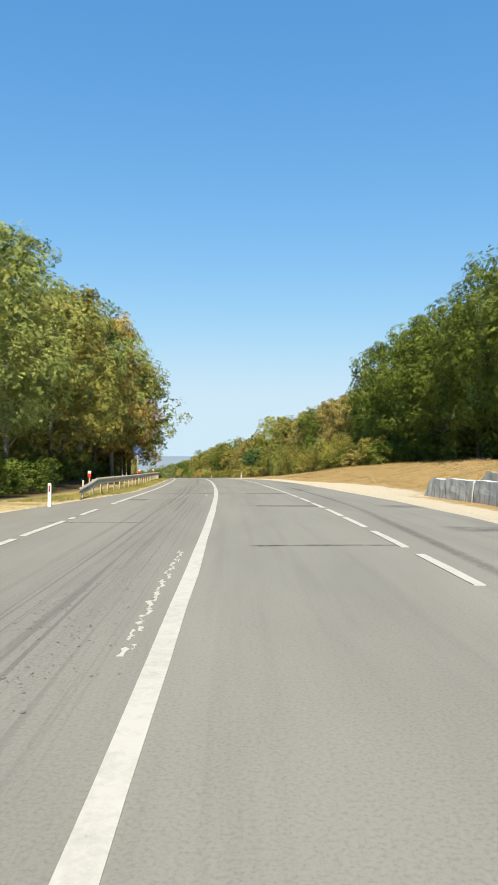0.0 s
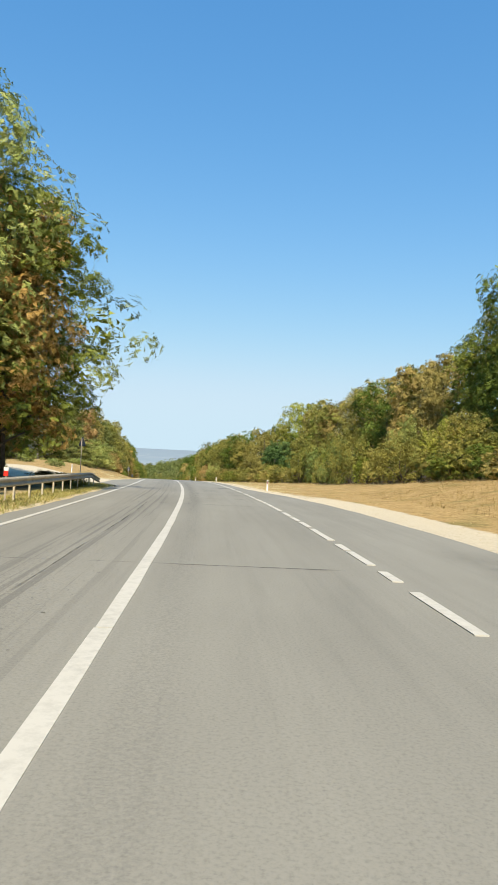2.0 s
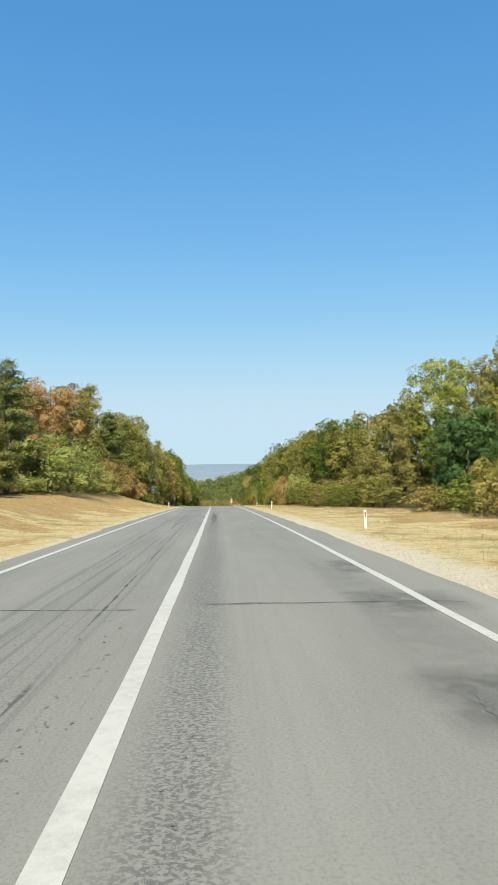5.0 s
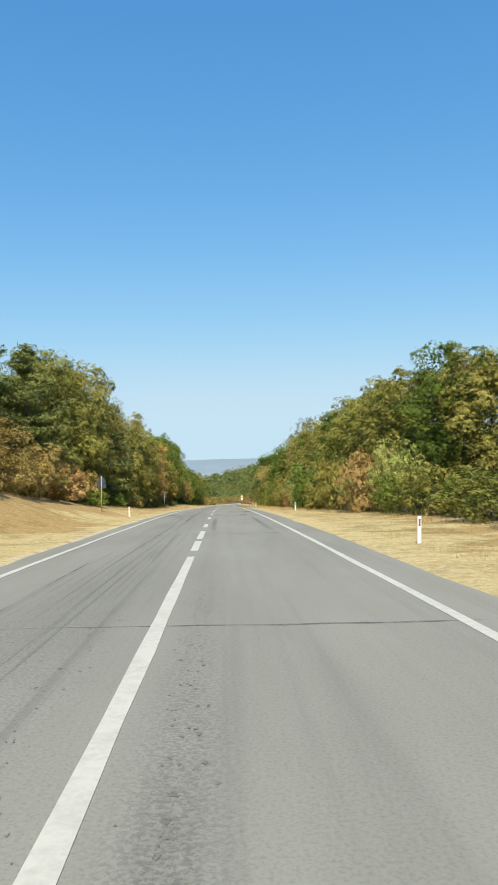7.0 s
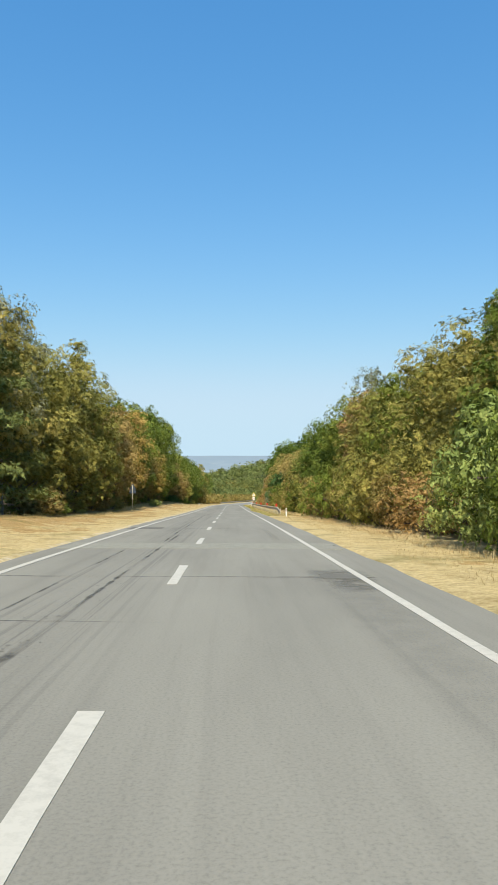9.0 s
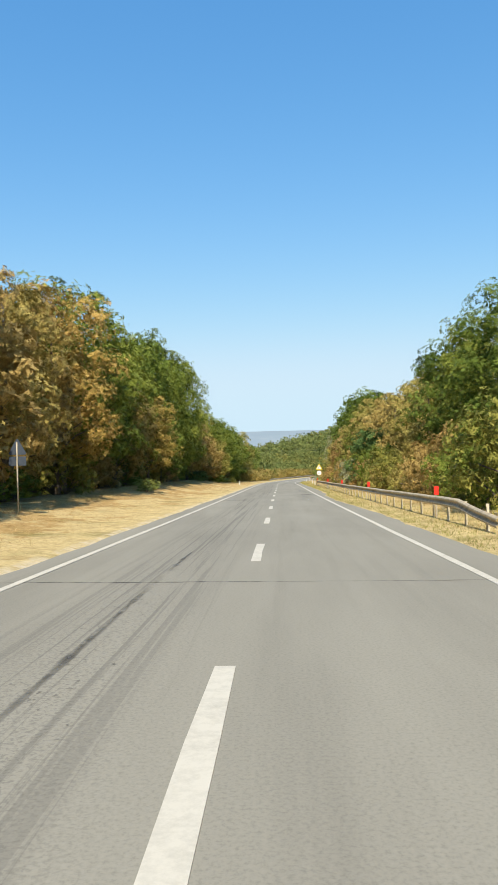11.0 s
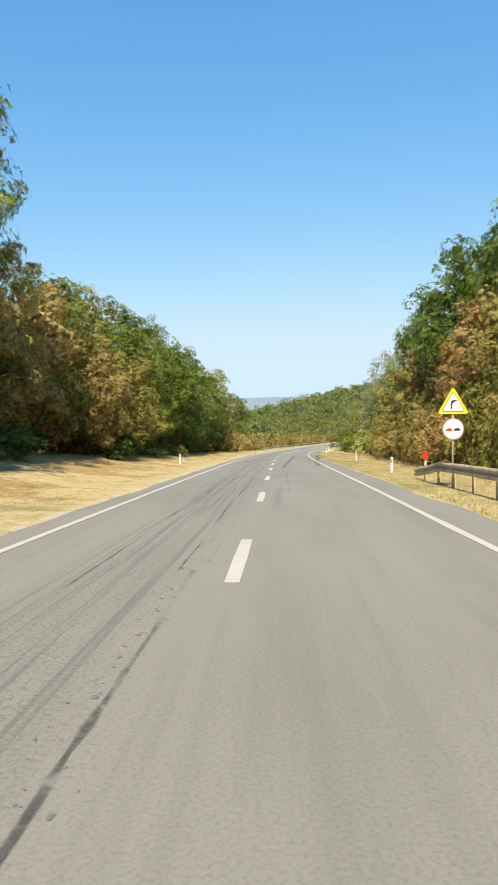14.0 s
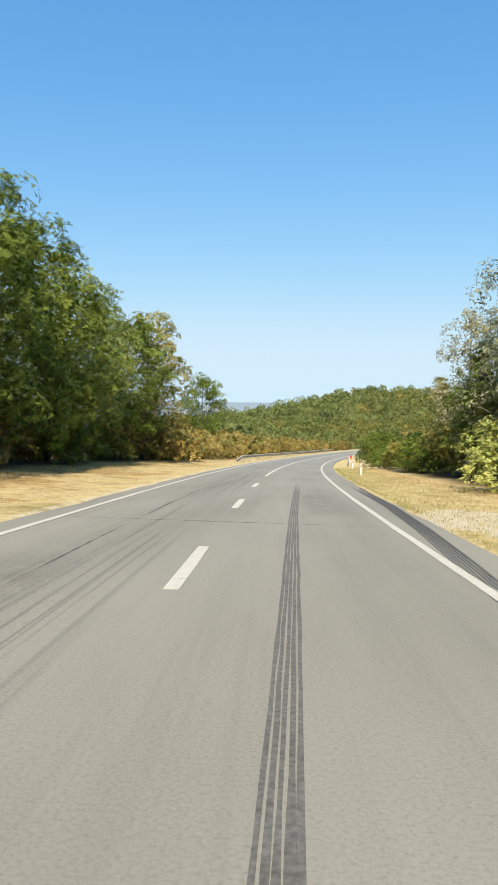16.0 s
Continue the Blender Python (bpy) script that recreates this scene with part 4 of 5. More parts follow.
def tree_kind(name, label, seed, material, bark, top, radius, base, count, leaf, kind="lobes", n_lobes=18, open_=0.0, thick=0.22):
    """The meshes of one sort of tree; standing copies share them."""
    rng = np.random.default_rng(seed)
    if kind == "pine":
        q, tips, n_core = pine_crown(rng, top, radius, base, count, leaf)
    else:
        q, tips, n_core = lobes_crown(rng, top, radius, base, count, leaf, n_lobes, open_)
    return dict(name=name, label=label, trunk=limbs(rng, top, thick, tips[: 16 if kind == "pine" else 11], base, bark), crown=tris("crown", q, material, dense(material), n_core), top=top)


KINDS = {}


def kind_of(key):
    """Builds a sort of tree when it is first wanted: (kind, variant, level of detail)."""
    if key in KINDS:
        return KINDS[key]
    what, var, level = key
    f = (1.0, 0.20, 0.2)[level]
    g = (0.92, 1.9, 2.0)[level]
    sd = var * 17 + level * 101 + sum(ord(c) for c in what)
    if what == "oak":
        k = tree_kind("oak_tree", "tall oak with dense green leaves", sd, OAK, BARK, 16, 4.6, 1.3, int(10500 * f), 0.24 * g, n_lobes=38)
    elif what == "olive":
        k = tree_kind("tree", "tall roadside tree with olive, turning leaves", sd, OLIVE, BARK, 15, 4.2, 0.6, int(9500 * f), 0.24 * g, n_lobes=38)
    elif what == "lime":
        k = tree_kind("linden_tree", "broad tree with bright yellow-green leaves", sd, LIME, BARK, 18, 5.6, 3.0, int(14000 * f), 0.25 * g, n_lobes=40)
    elif what == "gold":
        k = tree_kind("hornbeam_tree", "young tree with yellow autumn leaves", sd, GOLD, BARK, 10, 3.0, 0.6, int(11000 * f), 0.165 * g, n_lobes=28)
    elif what == "russet":
        k = tree_kind("tree", "tree with dry russet-brown leaves", sd, RUSSET, BARK, 12, 3.4, 0.5, int(8500 * f), 0.23 * g, n_lobes=28)
    elif what == "acacia":
        k = tree_kind("acacia_tree", "tall acacia with feathery yellow-green leaves", sd, ACACIA, PALE_BARK, 17, 4.4, 2.6, int(9500 * f), 0.22 * g, n_lobes=36, open_=0.4)
    elif what == "amber":
        k = tree_kind("acacia_tree", "tall roadside tree with amber autumn leaves", sd, AMBER, BARK, 15, 4.0, 1.6, int(9500 * f), 0.22 * g, n_lobes=34, open_=0.3)
    elif what == "teal":
        k = tree_kind("young_tree", "young tree with blue-green feathery leaves", sd, TEAL, BARK, 7.5, 2.8, 0.4, int(8000 * f), 0.20 * g, n_lobes=20)
    elif what == "pine":
        k = tree_kind("pine_tree", "pine with grey-green needles", sd, PINE, BARK, 12, 4.0, 1.0, int(10500 * f), 0.40 * g, kind="pine")
    elif what == "grey":
        k = tree_kind("poplar_tree", "slender tree with sparse pale leaves", sd, GREY, PALE_BARK, 13, 2.4, 1.8, int(7600 * f), 0.125 * g, n_lobes=26, open_=0.6, thick=0.15)
    KINDS[key] = k
    return k


def tree(what, s, u, top, var=0, level=0, wide=1.0, turn=None, sink=0.0, group="trees of the wood edge"):
    """A tree that stands at (s, u) and reaches the height top over the road there."""
    k = kind_of((what, var, level))
    x, y, z, h = (float(v) for v in place(s, u))
    g = float(height(s, u))
    tall = max(top - (g - z), 2.0) / k["top"]
    fat = tall ** 0.6 * wide
    rz = turn if turn is not None else (s * 37.7 + u * 91.3) % 360
    m = Matrix.LocRotScale((x, y, g - sink), Euler((0, 0, radians(rz))), (fat, fat, tall))
    ob = empty(k["name"], m, k["label"], "tree", group)
    part("trunk", k["trunk"], ob)
    part("crown", k["crown"], ob)
    return ob


BUSHES = {}


def bush(mat_key, s, u, tall, wide, var=0, label="", group="bushes along the wood edge", fine=False):
    mats = dict(lime=LIME, olive=OLIVE, gold=GOLD, russet=RUSSET, teal=TEAL, oak=OAK, acacia=ACACIA, grey=GREY)
    names = dict(lime="bright yellow-green leafy bush", olive="olive-green leafy bush", gold="yellowing leafy bush", russet="dry russet-brown bush", teal="blue-green leafy bush", oak="dark green leafy bush", acacia="pale green leafy bush", grey="pale dry bush with thin leaves")
    grand = wide > 4.7
    key = (mat_key, var, fine, grand)
    if key not in BUSHES:
        rng = np.random.default_rng(var * 7 + sum(ord(c) for c in mat_key))
        q, tips, n_core = lobes_crown(rng, 3.0, 1.7, 0.15, 6000 if grand else 2900 if fine else 1900, 0.07 if grand else 0.11 if fine else 0.16, 22 if grand else 16, 0.1)
        BUSHES[key] = (limbs(rng, 2.4, 0.05, tips[:9], 0.2, BARK, 0.2), tris("foliage", q, mats[mat_key], dense(mats[mat_key]), n_core))
    x, y, z, h = (float(v) for v in place(s, u))
    m = Matrix.LocRotScale((x, y, float(height(s, u)) - 0.03 - 0.06 * tall), Euler((0, 0, (s * 5.1 + u * 2.3) % 6.28)), (wide / 3.2, wide / 3.2, tall / 3.0))
    ob = empty("bush", m, label or names[mat_key] + " at the wood's edge", "bush", group)
    part("stem", BUSHES[key][0], ob)
    part("foliage", BUSHES[key][1], ob)
    return ob


# left side, in order along the road
for i, (s, u, top, what, var) in enumerate((
        (30, -11.5, 12.5, "acacia", 1), (37, -12.5, 13.5, "acacia", 2), (45, -11.8, 14, "acacia", 0), (52, -13.0, 15.6, "acacia", 1),
        (59, -11.6, 14.8, "olive", 1), (66, -12.8, 16, "acacia", 0), (73, -11.8, 16.8, "acacia", 1), (80, -11.6, 18, "amber", 0), (86.5, -10.4, 17.4, "acacia", 0), (89.5, -9.2, 14.2, "amber", 1), (92.5, -8.9, 15.6, "oak", 2), (94.5, -10.0, 12.5, "acacia", 0), (95, -14, 16, "acacia", 2),
        (99, -13.2, 15, "amber", 1), (103, -13.6, 13.5, "olive", 0), (105, -17, 15, "oak", 0))):
    tree(what, s, u, top, var, 0, 1.22 if 90 < s < 93 else 1.0, group="trees behind the left guardrail")
for i, (s, u, top, what) in enumerate(((20, -20, 15, "olive"), (33, -19, 16, "oak"), (46, -20, 17, "olive"), (58, -19, 17, "oak"), (70, -20, 18, "olive"), (82, -19, 18, "oak"), (93, -20, 18, "olive"),
                                       (101, -19, 18, "oak"), (26, -28, 16, "oak"), (50, -28, 17, "olive"), (75, -28, 17, "oak"), (96, -27, 17, "olive"))):
    tree(what, s, u, top, i % 2, 1, group="trees behind the left guardrail")
LEFT = ((215, -28.5, 23, "grey", 0), (152, -24, 9, "pine", 0), (160, -19, 13, "grey", 0), (166, -23, 10.5, "pine", 1), (173, -20, 10, "pine", 0), (180, -18.5, 9.6, "pine", 1), (187, -17.5, 10.2, "pine", 0), (192, -22, 11.5, "pine", 1),
        (198, -18.6, 13.8, "pine", 0), (205, -20.5, 13.8, "pine", 1), (213, -21, 14.6, "russet", 1), (221, -19.5, 16.2, "russet", 0), (229, -18.8, 17.2, "olive", 1), (231, -17.4, 12.8, "grey", 1), (237, -18.5, 17.4, "pine", 0), (242, -15.5, 13.5, "pine", 1), (233, -27, 18, "oak", 0),
        (246, -16.5, 15.0, "pine", 1), (253, -16, 16.5, "olive", 0), (260, -16.5, 17, "olive", 2), (265, -15, 13.5, "pine", 0), (270, -16.5, 18, "olive", 1), (277, -15.2, 15.5, "pine", 1), (285, -15.5, 17.5, "grey", 0), (282, -16.5, 16.2, "olive", 0), (290, -15.5, 15, "olive", 2),
        (297, -15.5, 16.0, "olive", 1), (303, -15.0, 15.2, "olive", 2), (309, -15, 14.6, "olive", 0), (315, -13.8, 12.5, "russet", 1), (321, -14, 12.5, "gold", 1), (326, -15.5, 13.6, "russet", 0), (332, -14.5, 14.6, "amber", 0), (338, -16, 17.4, "oak", 1),
        (345, -16, 16.6, "oak", 1), (351, -15.2, 12.5, "russet", 1), (357, -17, 16, "oak", 0), (360, -13.6, 10.6, "amber", 1), (367, -13.6, 8.6, "oak", 0), (364, -16.5, 18.6, "oak", 1), (371, -16, 19.8, "oak", 0), (378, -15.5, 19.8, "oak", 2), (385, -15.5, 20, "oak", 1), (392, -15, 19, "oak", 0),
        (398, -14.5, 12.5, "gold", 0), (404, -14.5, 11.0, "russet", 0), (410, -16, 13.6, "oak", 1), (417, -15.5, 13.6, "olive", 2), (424, -14.8, 14.2, "oak", 0), (431, -14, 14.5, "oak", 1), (438, -14, 13.8, "oak", 2), (445, -13.8, 13.8, "oak", 0), (411, -12.8, 9.0, "russet", 1), (419, -12.8, 9.0, "olive", 0), (426, -12.6, 7.6, "olive", 0),
        (452, -14, 14.2, "oak", 1), (459, -14, 14.0, "oak", 2), (466, -14, 13.6, "acacia", 1), (474, -14, 13.4, "oak", 1), (480.5, -13.6, 14.2, "olive", 2))
for s, u, top, what, var in LEFT:
    tree(what, s, u, top, var, 0, 1.0 if what != "oak" else 0.90 if 360 < s < 395 else 1.05)
tree("oak", 520, -16.0, 12.6, 0, 0, 0.82)
for i, s in enumerate(range(246, 470, 9)):
    tree("oak" if i % 3 else "olive", s, -24 - 2 * (i % 2), float(np.interp(s, [246, 300, 350, 390, 420, 470], [17, 16, 18.5, 17, 13.5, 12.5])), i % 2, 1)
for i, s in enumerate(range(140, 240, 11)):
    tree("olive" if i % 2 else "oak", s, -36 - 3 * (i % 2), 11 + 5 * smooth(160, 225, s), i % 2, 1)

# right side
RIGHT = ((58, 25.5, 21, "oak", 1), (67, 26, 20.5, "oak", 0), (76, 27, 19.5, "oak", 2), (85, 27, 21, "oak", 1), (94, 27.5, 21, "oak", 0), (103, 28, 21, "oak", 1), (112, 29, 21.5, "oak", 2),
         (121, 29, 16.5, "oak", 0), (129, 28, 15.5, "gold", 1), (137, 28, 15.5, "gold", 0), (145, 27, 15, "oak", 2), (152, 27, 15.5, "olive", 2), (159, 27, 15.5, "grey", 1), (166, 29, 16, "grey", 0), (178, 31, 15.8, "grey", 0), (180, 30, 15.5, "russet", 1), (188, 31.5, 17, "olive", 1),
         (214, 34.5, 17.5, "russet", 0), (189, 21, 8.6, "teal", 0), (184.5, 19.5, 7.0, "teal", 1), (203, 33, 18.5, "olive", 0), (238, 36, 22.3, "lime", 1), (226, 41, 18, "olive", 2), (226, 24, 13.2, "gold", 1), (220, 20, 7.5, "gold", 0), (233, 20, 11.5, "olive", 0),
         (236, 19, 13.0, "oak", 2), (242, 17.5, 12, "olive", 1), (248, 17, 12.3, "olive", 0), (254, 16.5, 12.3, "olive", 2), (260, 16.2, 12.2, "olive", 0), (266, 16, 12.4, "oak", 1), (272, 15.8, 12.2, "olive", 2), (279, 15.5, 12.0, "olive", 0),
         (286, 15.5, 12.2, "oak", 1), (293, 15.5, 12.2, "olive", 2), (300, 15, 11.8, "olive", 0), (305, 15.5, 13.0, "russet", 0), (309, 16, 16.5, "grey", 1), (312, 16, 14, "oak", 0), (318, 14.5, 12, "oak", 1), (325, 14.5, 12.2, "oak", 2), (332, 15, 12.4, "oak", 0), (340, 14.5, 12.2, "oak", 1),
         (347, 13.5, 11, "gold", 1), (354, 13, 10.2, "gold", 0), (361, 12.6, 10.2, "gold", 1), (368, 12.8, 11, "gold", 0), (374, 12.8, 11, "olive", 1), (358, 10.4, 6.4, "teal", 1), (382, 13.2, 11, "gold", 0), (389, 13.3, 11.0, "oak", 1), (395, 17.5, 13.5, "oak", 0), (402, 16.6, 16, "oak", 1),
         (409, 16, 16.8, "oak", 2), (416, 15.8, 17.2, "oak", 1), (425, 15.6, 15.4, "oak", 0), (396, 12.9, 11, "gold", 1), (403, 12.8, 10, "russet", 1), (422, 12.8, 9.5, "russet", 0), (431, 14.8, 13, "acacia", 1), (437, 13.4, 9.0, "olive", 1), (440, 15, 12.5, "grey", 0), (446, 14.5, 11.0, "acacia", 2), (452, 14, 13.5, "grey", 0), (457, 13.6, 13.2, "grey", 1), (459, 14.5, 9.5, "oak", 1), (464, 13.2, 11.6, "grey", 1), (469, 13.8, 7.5, "olive", 1))
for s, u, top, what, var in RIGHT:
    tree(what, s, u, top, var, 0)
for i, s in enumerate(range(20, 470, 10)):
    u = float(hem_right(s)) + 14 + 3 * (i % 2) + 7 * float(smooth(195, 210, s) * smooth(275, 258, s))
    top = float(np.interp(s, [20, 110, 125, 190, 200, 225, 238, 262, 300, 400, 420, 470], [22, 22, 17, 15, 11.5, 12, 17, 17.5, 17, 17, 14, 9]))
    tree("oak" if i % 2 else "olive", s, u, top, i % 2, 1)

# bushes
rb = random.Random(5)
for i in range(34):
    s = 108 + i * 3.3
    if 181 < s < 197:
        continue
    bush((("olive", "lime", "olive", "acacia") if s < 150 else ("olive", "oak", "gold", "olive"))[i % 4], s, float(hem_right(s)) + 1.2 + rb.uniform(-0.6, 1.8), (4.6 + rb.uniform(-1.6, 1.4)) * (1 - 0.42 * float(smooth(148, 158, s))), 4.0 + rb.uniform(-0.9, 1.2), i % 3, fine=True)
for i in range(46):
    s = 222 + i * 3.0
    bush((("olive", "russet", "oak", "olive", "acacia") if s < 280 else ("gold", "russet", "olive", "gold", "oak"))[(i * 7 + i // 4) % 5], s, float(hem_right(s)) + 0.9 + rb.uniform(-0.3, 1.4), 3.3 + rb.uniform(-1.0, 1.5), 3.6 + rb.uniform(-0.7, 0.8), i % 3, fine=True)
for i in range(22):
    s = 362 + i * 3.2
    bush((("gold", "olive", "russet", "grey") if s < 392 else ("russet", "gold", "russet", "olive"))[i % 4], s, float(hem_right(s)) + 1.0 + rb.uniform(-0.2, 1.2), 3.4 + rb.uniform(-0.9, 1.3), 3.5 + rb.uniform(-0.5, 0.8), i % 3, fine=True)
for i in range(44):
    s = 436 + i * 3.0
    bush(("oak", "olive", "olive", "acacia")[i % 4], s, float(hem_right(s)) + 1.0 + 9 * rb.random() ** 2, 3.2 + rb.uniform(-0.8, 1.0), 3.8 + rb.uniform(-0.5, 1.0), i % 3, fine=s < 472)
for i in range(26):
    s = 486 + i * 4.2
    bush(("olive", "gold", "russet")[i % 3], s, -11.5 - 7 * rb.random(), 3.2 + rb.uniform(-0.8, 0.9), 3.8 + rb.uniform(-0.5, 0.9), i % 3, fine=True)
for s, u, tall, wide, key in ((200, -15.5, 6.0, 8.0, "acacia"), (207, -14.6, 5.0, 6.0, "acacia"), (212, -13.6, 3.8, 4.8, "acacia"), (216, -13.2, 2.6, 3.6, "russet"), (220, -12.4, 1.6, 2.6, "acacia"), (222, -14.3, 4.2, 5.6, "russet"), (228, -13.6, 4.4, 5.6, "russet"), (232, -12.6, 2.6, 3.4, "gold"), (236, -12.8, 4.0, 4.6, "russet"), (243, -12.5, 3.4, 3.8, "russet"), (249, -12.4, 3.2, 3.6, "russet"),
                              (247, -10.6, 1.4, 2.4, "oak"), (134, -16, 1.1, 2.0, "acacia"), (270, -12.6, 1.8, 3.0, "oak"), (283, -12.2, 2.0, 3.4, "russet"), (312, -12.2, 1.5, 2.8, "gold"), (345, -11.0, 1.1, 2.2, "acacia"), (396, -12.5, 1.6, 3.0, "teal"),
                              (412, -11.2, 1.4, 2.6, "oak"), (425, -10.8, 1.0, 2.0, "acacia"), (436, -10.4, 1.2, 2.2, "olive"), (176, -15.5, 1.6, 2.4, "acacia")):
    bush(key, s, u, tall, wide, int(s) % 3, group="bushes on the bank")
for s, u, tall, wide, key in ((97.0, -6.4, 0.7, 2.0, "olive"), (99.4, -7.6, 0.8, 2.4, "russet"), (101.5, -6.9, 0.6, 1.9, "olive"), (103.4, -8.4, 0.7, 2.2, "russet"), (131, -12.5, 0.9, 1.8, "acacia")):
    bush(key, s, u, tall, wide, int(s) % 3, "low dry scrub beside the side road", group="scrub by the side road")
for i in range(20):
    s = 252 + i * 11.5
    bush(("oak", "olive", "russet")[i % 3], s, float(hem_left(s)) - 1.5 - rb.random(), 2.6 + rb.uniform(-0.8, 1.2), 3.6, i % 3)
for i in range(8):
    s = 91 + i * 2.9
    bush(("oak", "olive", "oak", "gold")[i % 4], s, float(hem_right(s)) + 1.6 + rb.uniform(-0.5, 1.0), 3.2 + rb.uniform(-0.9, 1.2), 4.0, i % 3)
for i in range(18):
    s = 37 + i * 3.9
    bush("oak" if i % 4 else "olive", s, -12.0 - 1.8 * rb.random(), 2.3 + rb.uniform(-0.8, 1.0), 3.2, i % 3)

for s, u, tall, wide, key in ((19, -11.0, 4.5, 4.4, "acacia"), (24, -10.6, 4.2, 4.0, "acacia"), (28.5, -10.2, 3.0, 3.4, "oak"), (33, -9.8, 2.4, 3.0, "olive"), (37.5, -9.4, 1.8, 2.6, "oak"), (43, -9.2, 1.8, 2.8, "oak"), (488, -12.6, 4.8, 4.6, "olive"), (494, -13.2, 4.4, 4.4, "gold"), (98, -12.2, 4.4, 4.4, "olive"), (101, -15.0, 5.0, 4.6, "olive")):
    bush(key, s, u, tall, wide, int(s) % 3, fine=True)

# undergrowth in the shade of the tall oaks
for i in range(19):
    s = 52 + i * 3.3
    bush("oak", s, float(hem_right(s)) + 5.0 + 2.2 * rb.random(), 3.4 + rb.uniform(-0.6, 1.0), 4.4, i % 3, group="undergrowth in the oaks' shade")
for i in range(29):
    s = 334 + i * 5.2
    bush("oak" if i % 3 else "russet", s, (-18.0 if s < 400 else -15.5) - 2.5 * rb.random(), 3.6 + rb.uniform(-0.6, 1.2), 4.6, i % 3, group="undergrowth in the oaks' shade")


# ---- rails, posts, signs ----
def beam_mesh(name, s0, s1, u, mat, drop_start=False, drop_end=False):
    """A W-shaped rail along the road, bent down to the ground at its open end."""
    side = -1 if u > 0 else 1
    prof = [(-0.035, 0.150), (-0.010, 0.162), (0.022, 0.156), (0.075, 0.115), (0.080, 0.075), (0.018, 0.020), (0.010, 0.0), (0.018, -0.020), (0.080, -0.075), (0.075, -0.115), (0.018, -0.150), (0.0, -0.155)]
    prof = prof + [(a - 0.006, b) for a, b in prof[::-1]]
    s = np.linspace(s0, s1, max(3, int((s1 - s0) / 2.0) + 1))
    x, y, z, h = place(s, u)
    g = height(s, np.full(len(s), u))
    top = np.full(len(s), 0.62)
    if drop_start:
        top = top - 0.36 * smooth(s0 + 4.5, s0, s)
    if drop_end:
        top = top - 0.36 * smooth(s1 - 4.5, s1, s)
    k = len(prof)
    v = [(x[i] + math.cos(h[i]) * side * a, y[i] + math.sin(h[i]) * side * a, max(g[i], z[i] - 0.1) + top[i] + b) for i in range(len(s)) for a, b in prof]
    f = [(i * k + j, i * k + (j + 1) % k, (i + 1) * k + (j + 1) % k, (i + 1) * k + j) for i in range(len(s) - 1) for j in range(k)]
    f += [tuple(range(k))[::-1], tuple((len(s) - 1) * k + j for j in range(k))]
    return mesh(name, v, f, mat)


def rail_post(mat):
    bm = bmesh.new()
    box(bm, -0.03, 0.03, -0.05, -0.042, -0.4, 0.72)
    box(bm, -0.03, 0.03, 0.042, 0.05, -0.4, 0.72)
    box(bm, -0.005, 0.005, -0.042, 0.042, -0.4, 0.72)
    return of_bm("post", bm, mat)


POST_MESH = rail_post(plain("cream_painted_steel", (0.56, 0.50, 0.38), 0.7, 0, 10, 0.2))


def guardrail(s0, s1, u, mat, label, step=2.2, **drops):
    x, y, z, h = (float(v) for v in place(s0, u))
    ob = empty("guardrail", Matrix.Identity(4), label, "guardrail")
    part("beam", beam_mesh("beam", s0, s1, u, mat, **drops), ob)
    side = 1 if u > 0 else -1
    for s in np.arange(s0 + 1.2, s1 - 0.4, step):
        px, py, pz, ph = (float(v) for v in place(s, u + side * 0.07))
        p = part("post", POST_MESH, ob)
        p.matrix_basis = pose(px, py, max(float(height(s, u)), pz - 0.1), 0, 0, math.degrees(ph))
    return ob


guardrail(36.2, 103.6, -5.4, ZINC, "weathered galvanised guardrail with bent-down end", drop_start=True, drop_end=True)
guardrail(303.5, 392.0, 6.0, RAIL_DARK, "dark weathered guardrail in dry grass", drop_start=True, drop_end=True)
guardrail(487, 600, -5.3, ZINC, "galvanised guardrail round the bend", drop_start=True)
guardrail(489, 560, 6.2, RAIL_DARK, "dark weathered guardrail past the bushes", drop_start=True)


def delineator():
    """A white roadside post with a black band and a reflector."""
    root = empty("delineator_post", Matrix.Identity(4), "white plastic roadside post with a dark band", "post", "roadside posts")
    bm = bmesh.new()
    box(bm, -0.055, 0.055, -0.045, 0.045, -0.3, 0.74, 0.018)
    for v in bm.verts:
        if v.co.z > 0.67 and v.co.y > 0:
            v.co.z -= 0.05
    part("body", of_bm("body", bm, WHITE), root)
    bm = bmesh.new()
    box(bm, -0.026, 0.026, -0.049, 0.049, 0.46, 0.66, 0.004)
    part("band", of_bm("band", bm, BLACK), root, "black band")
    bm = bmesh.new()
    box(bm, -0.014, 0.014, -0.053, 0.053, 0.51, 0.61, 0.004)
    part("reflector", of_bm("reflector", bm, RED), root, "red reflector")
    return root


first = None
for s, u in ((31.5, -5.4), (106.7, 6.0), (161.5, 6.7), (203, 6.2), (246.5, 7.4), (298.7, 6.2), (398.7, 6.1), (420.7, 6.7), (464.4, 6.1), (482.7, 6.4), (126, -10.2), (237, -6.2), (417, -7.2)):
    x, y, z, h = (float(v) for v in place(s, u))
    m = pose(x, y, float(height(s, u)), 0, 2 * math.sin(s), math.degrees(h))
    if first is None:
        first = delineator()
        first.matrix_basis = m
    else:
        copy_thing(first, m)


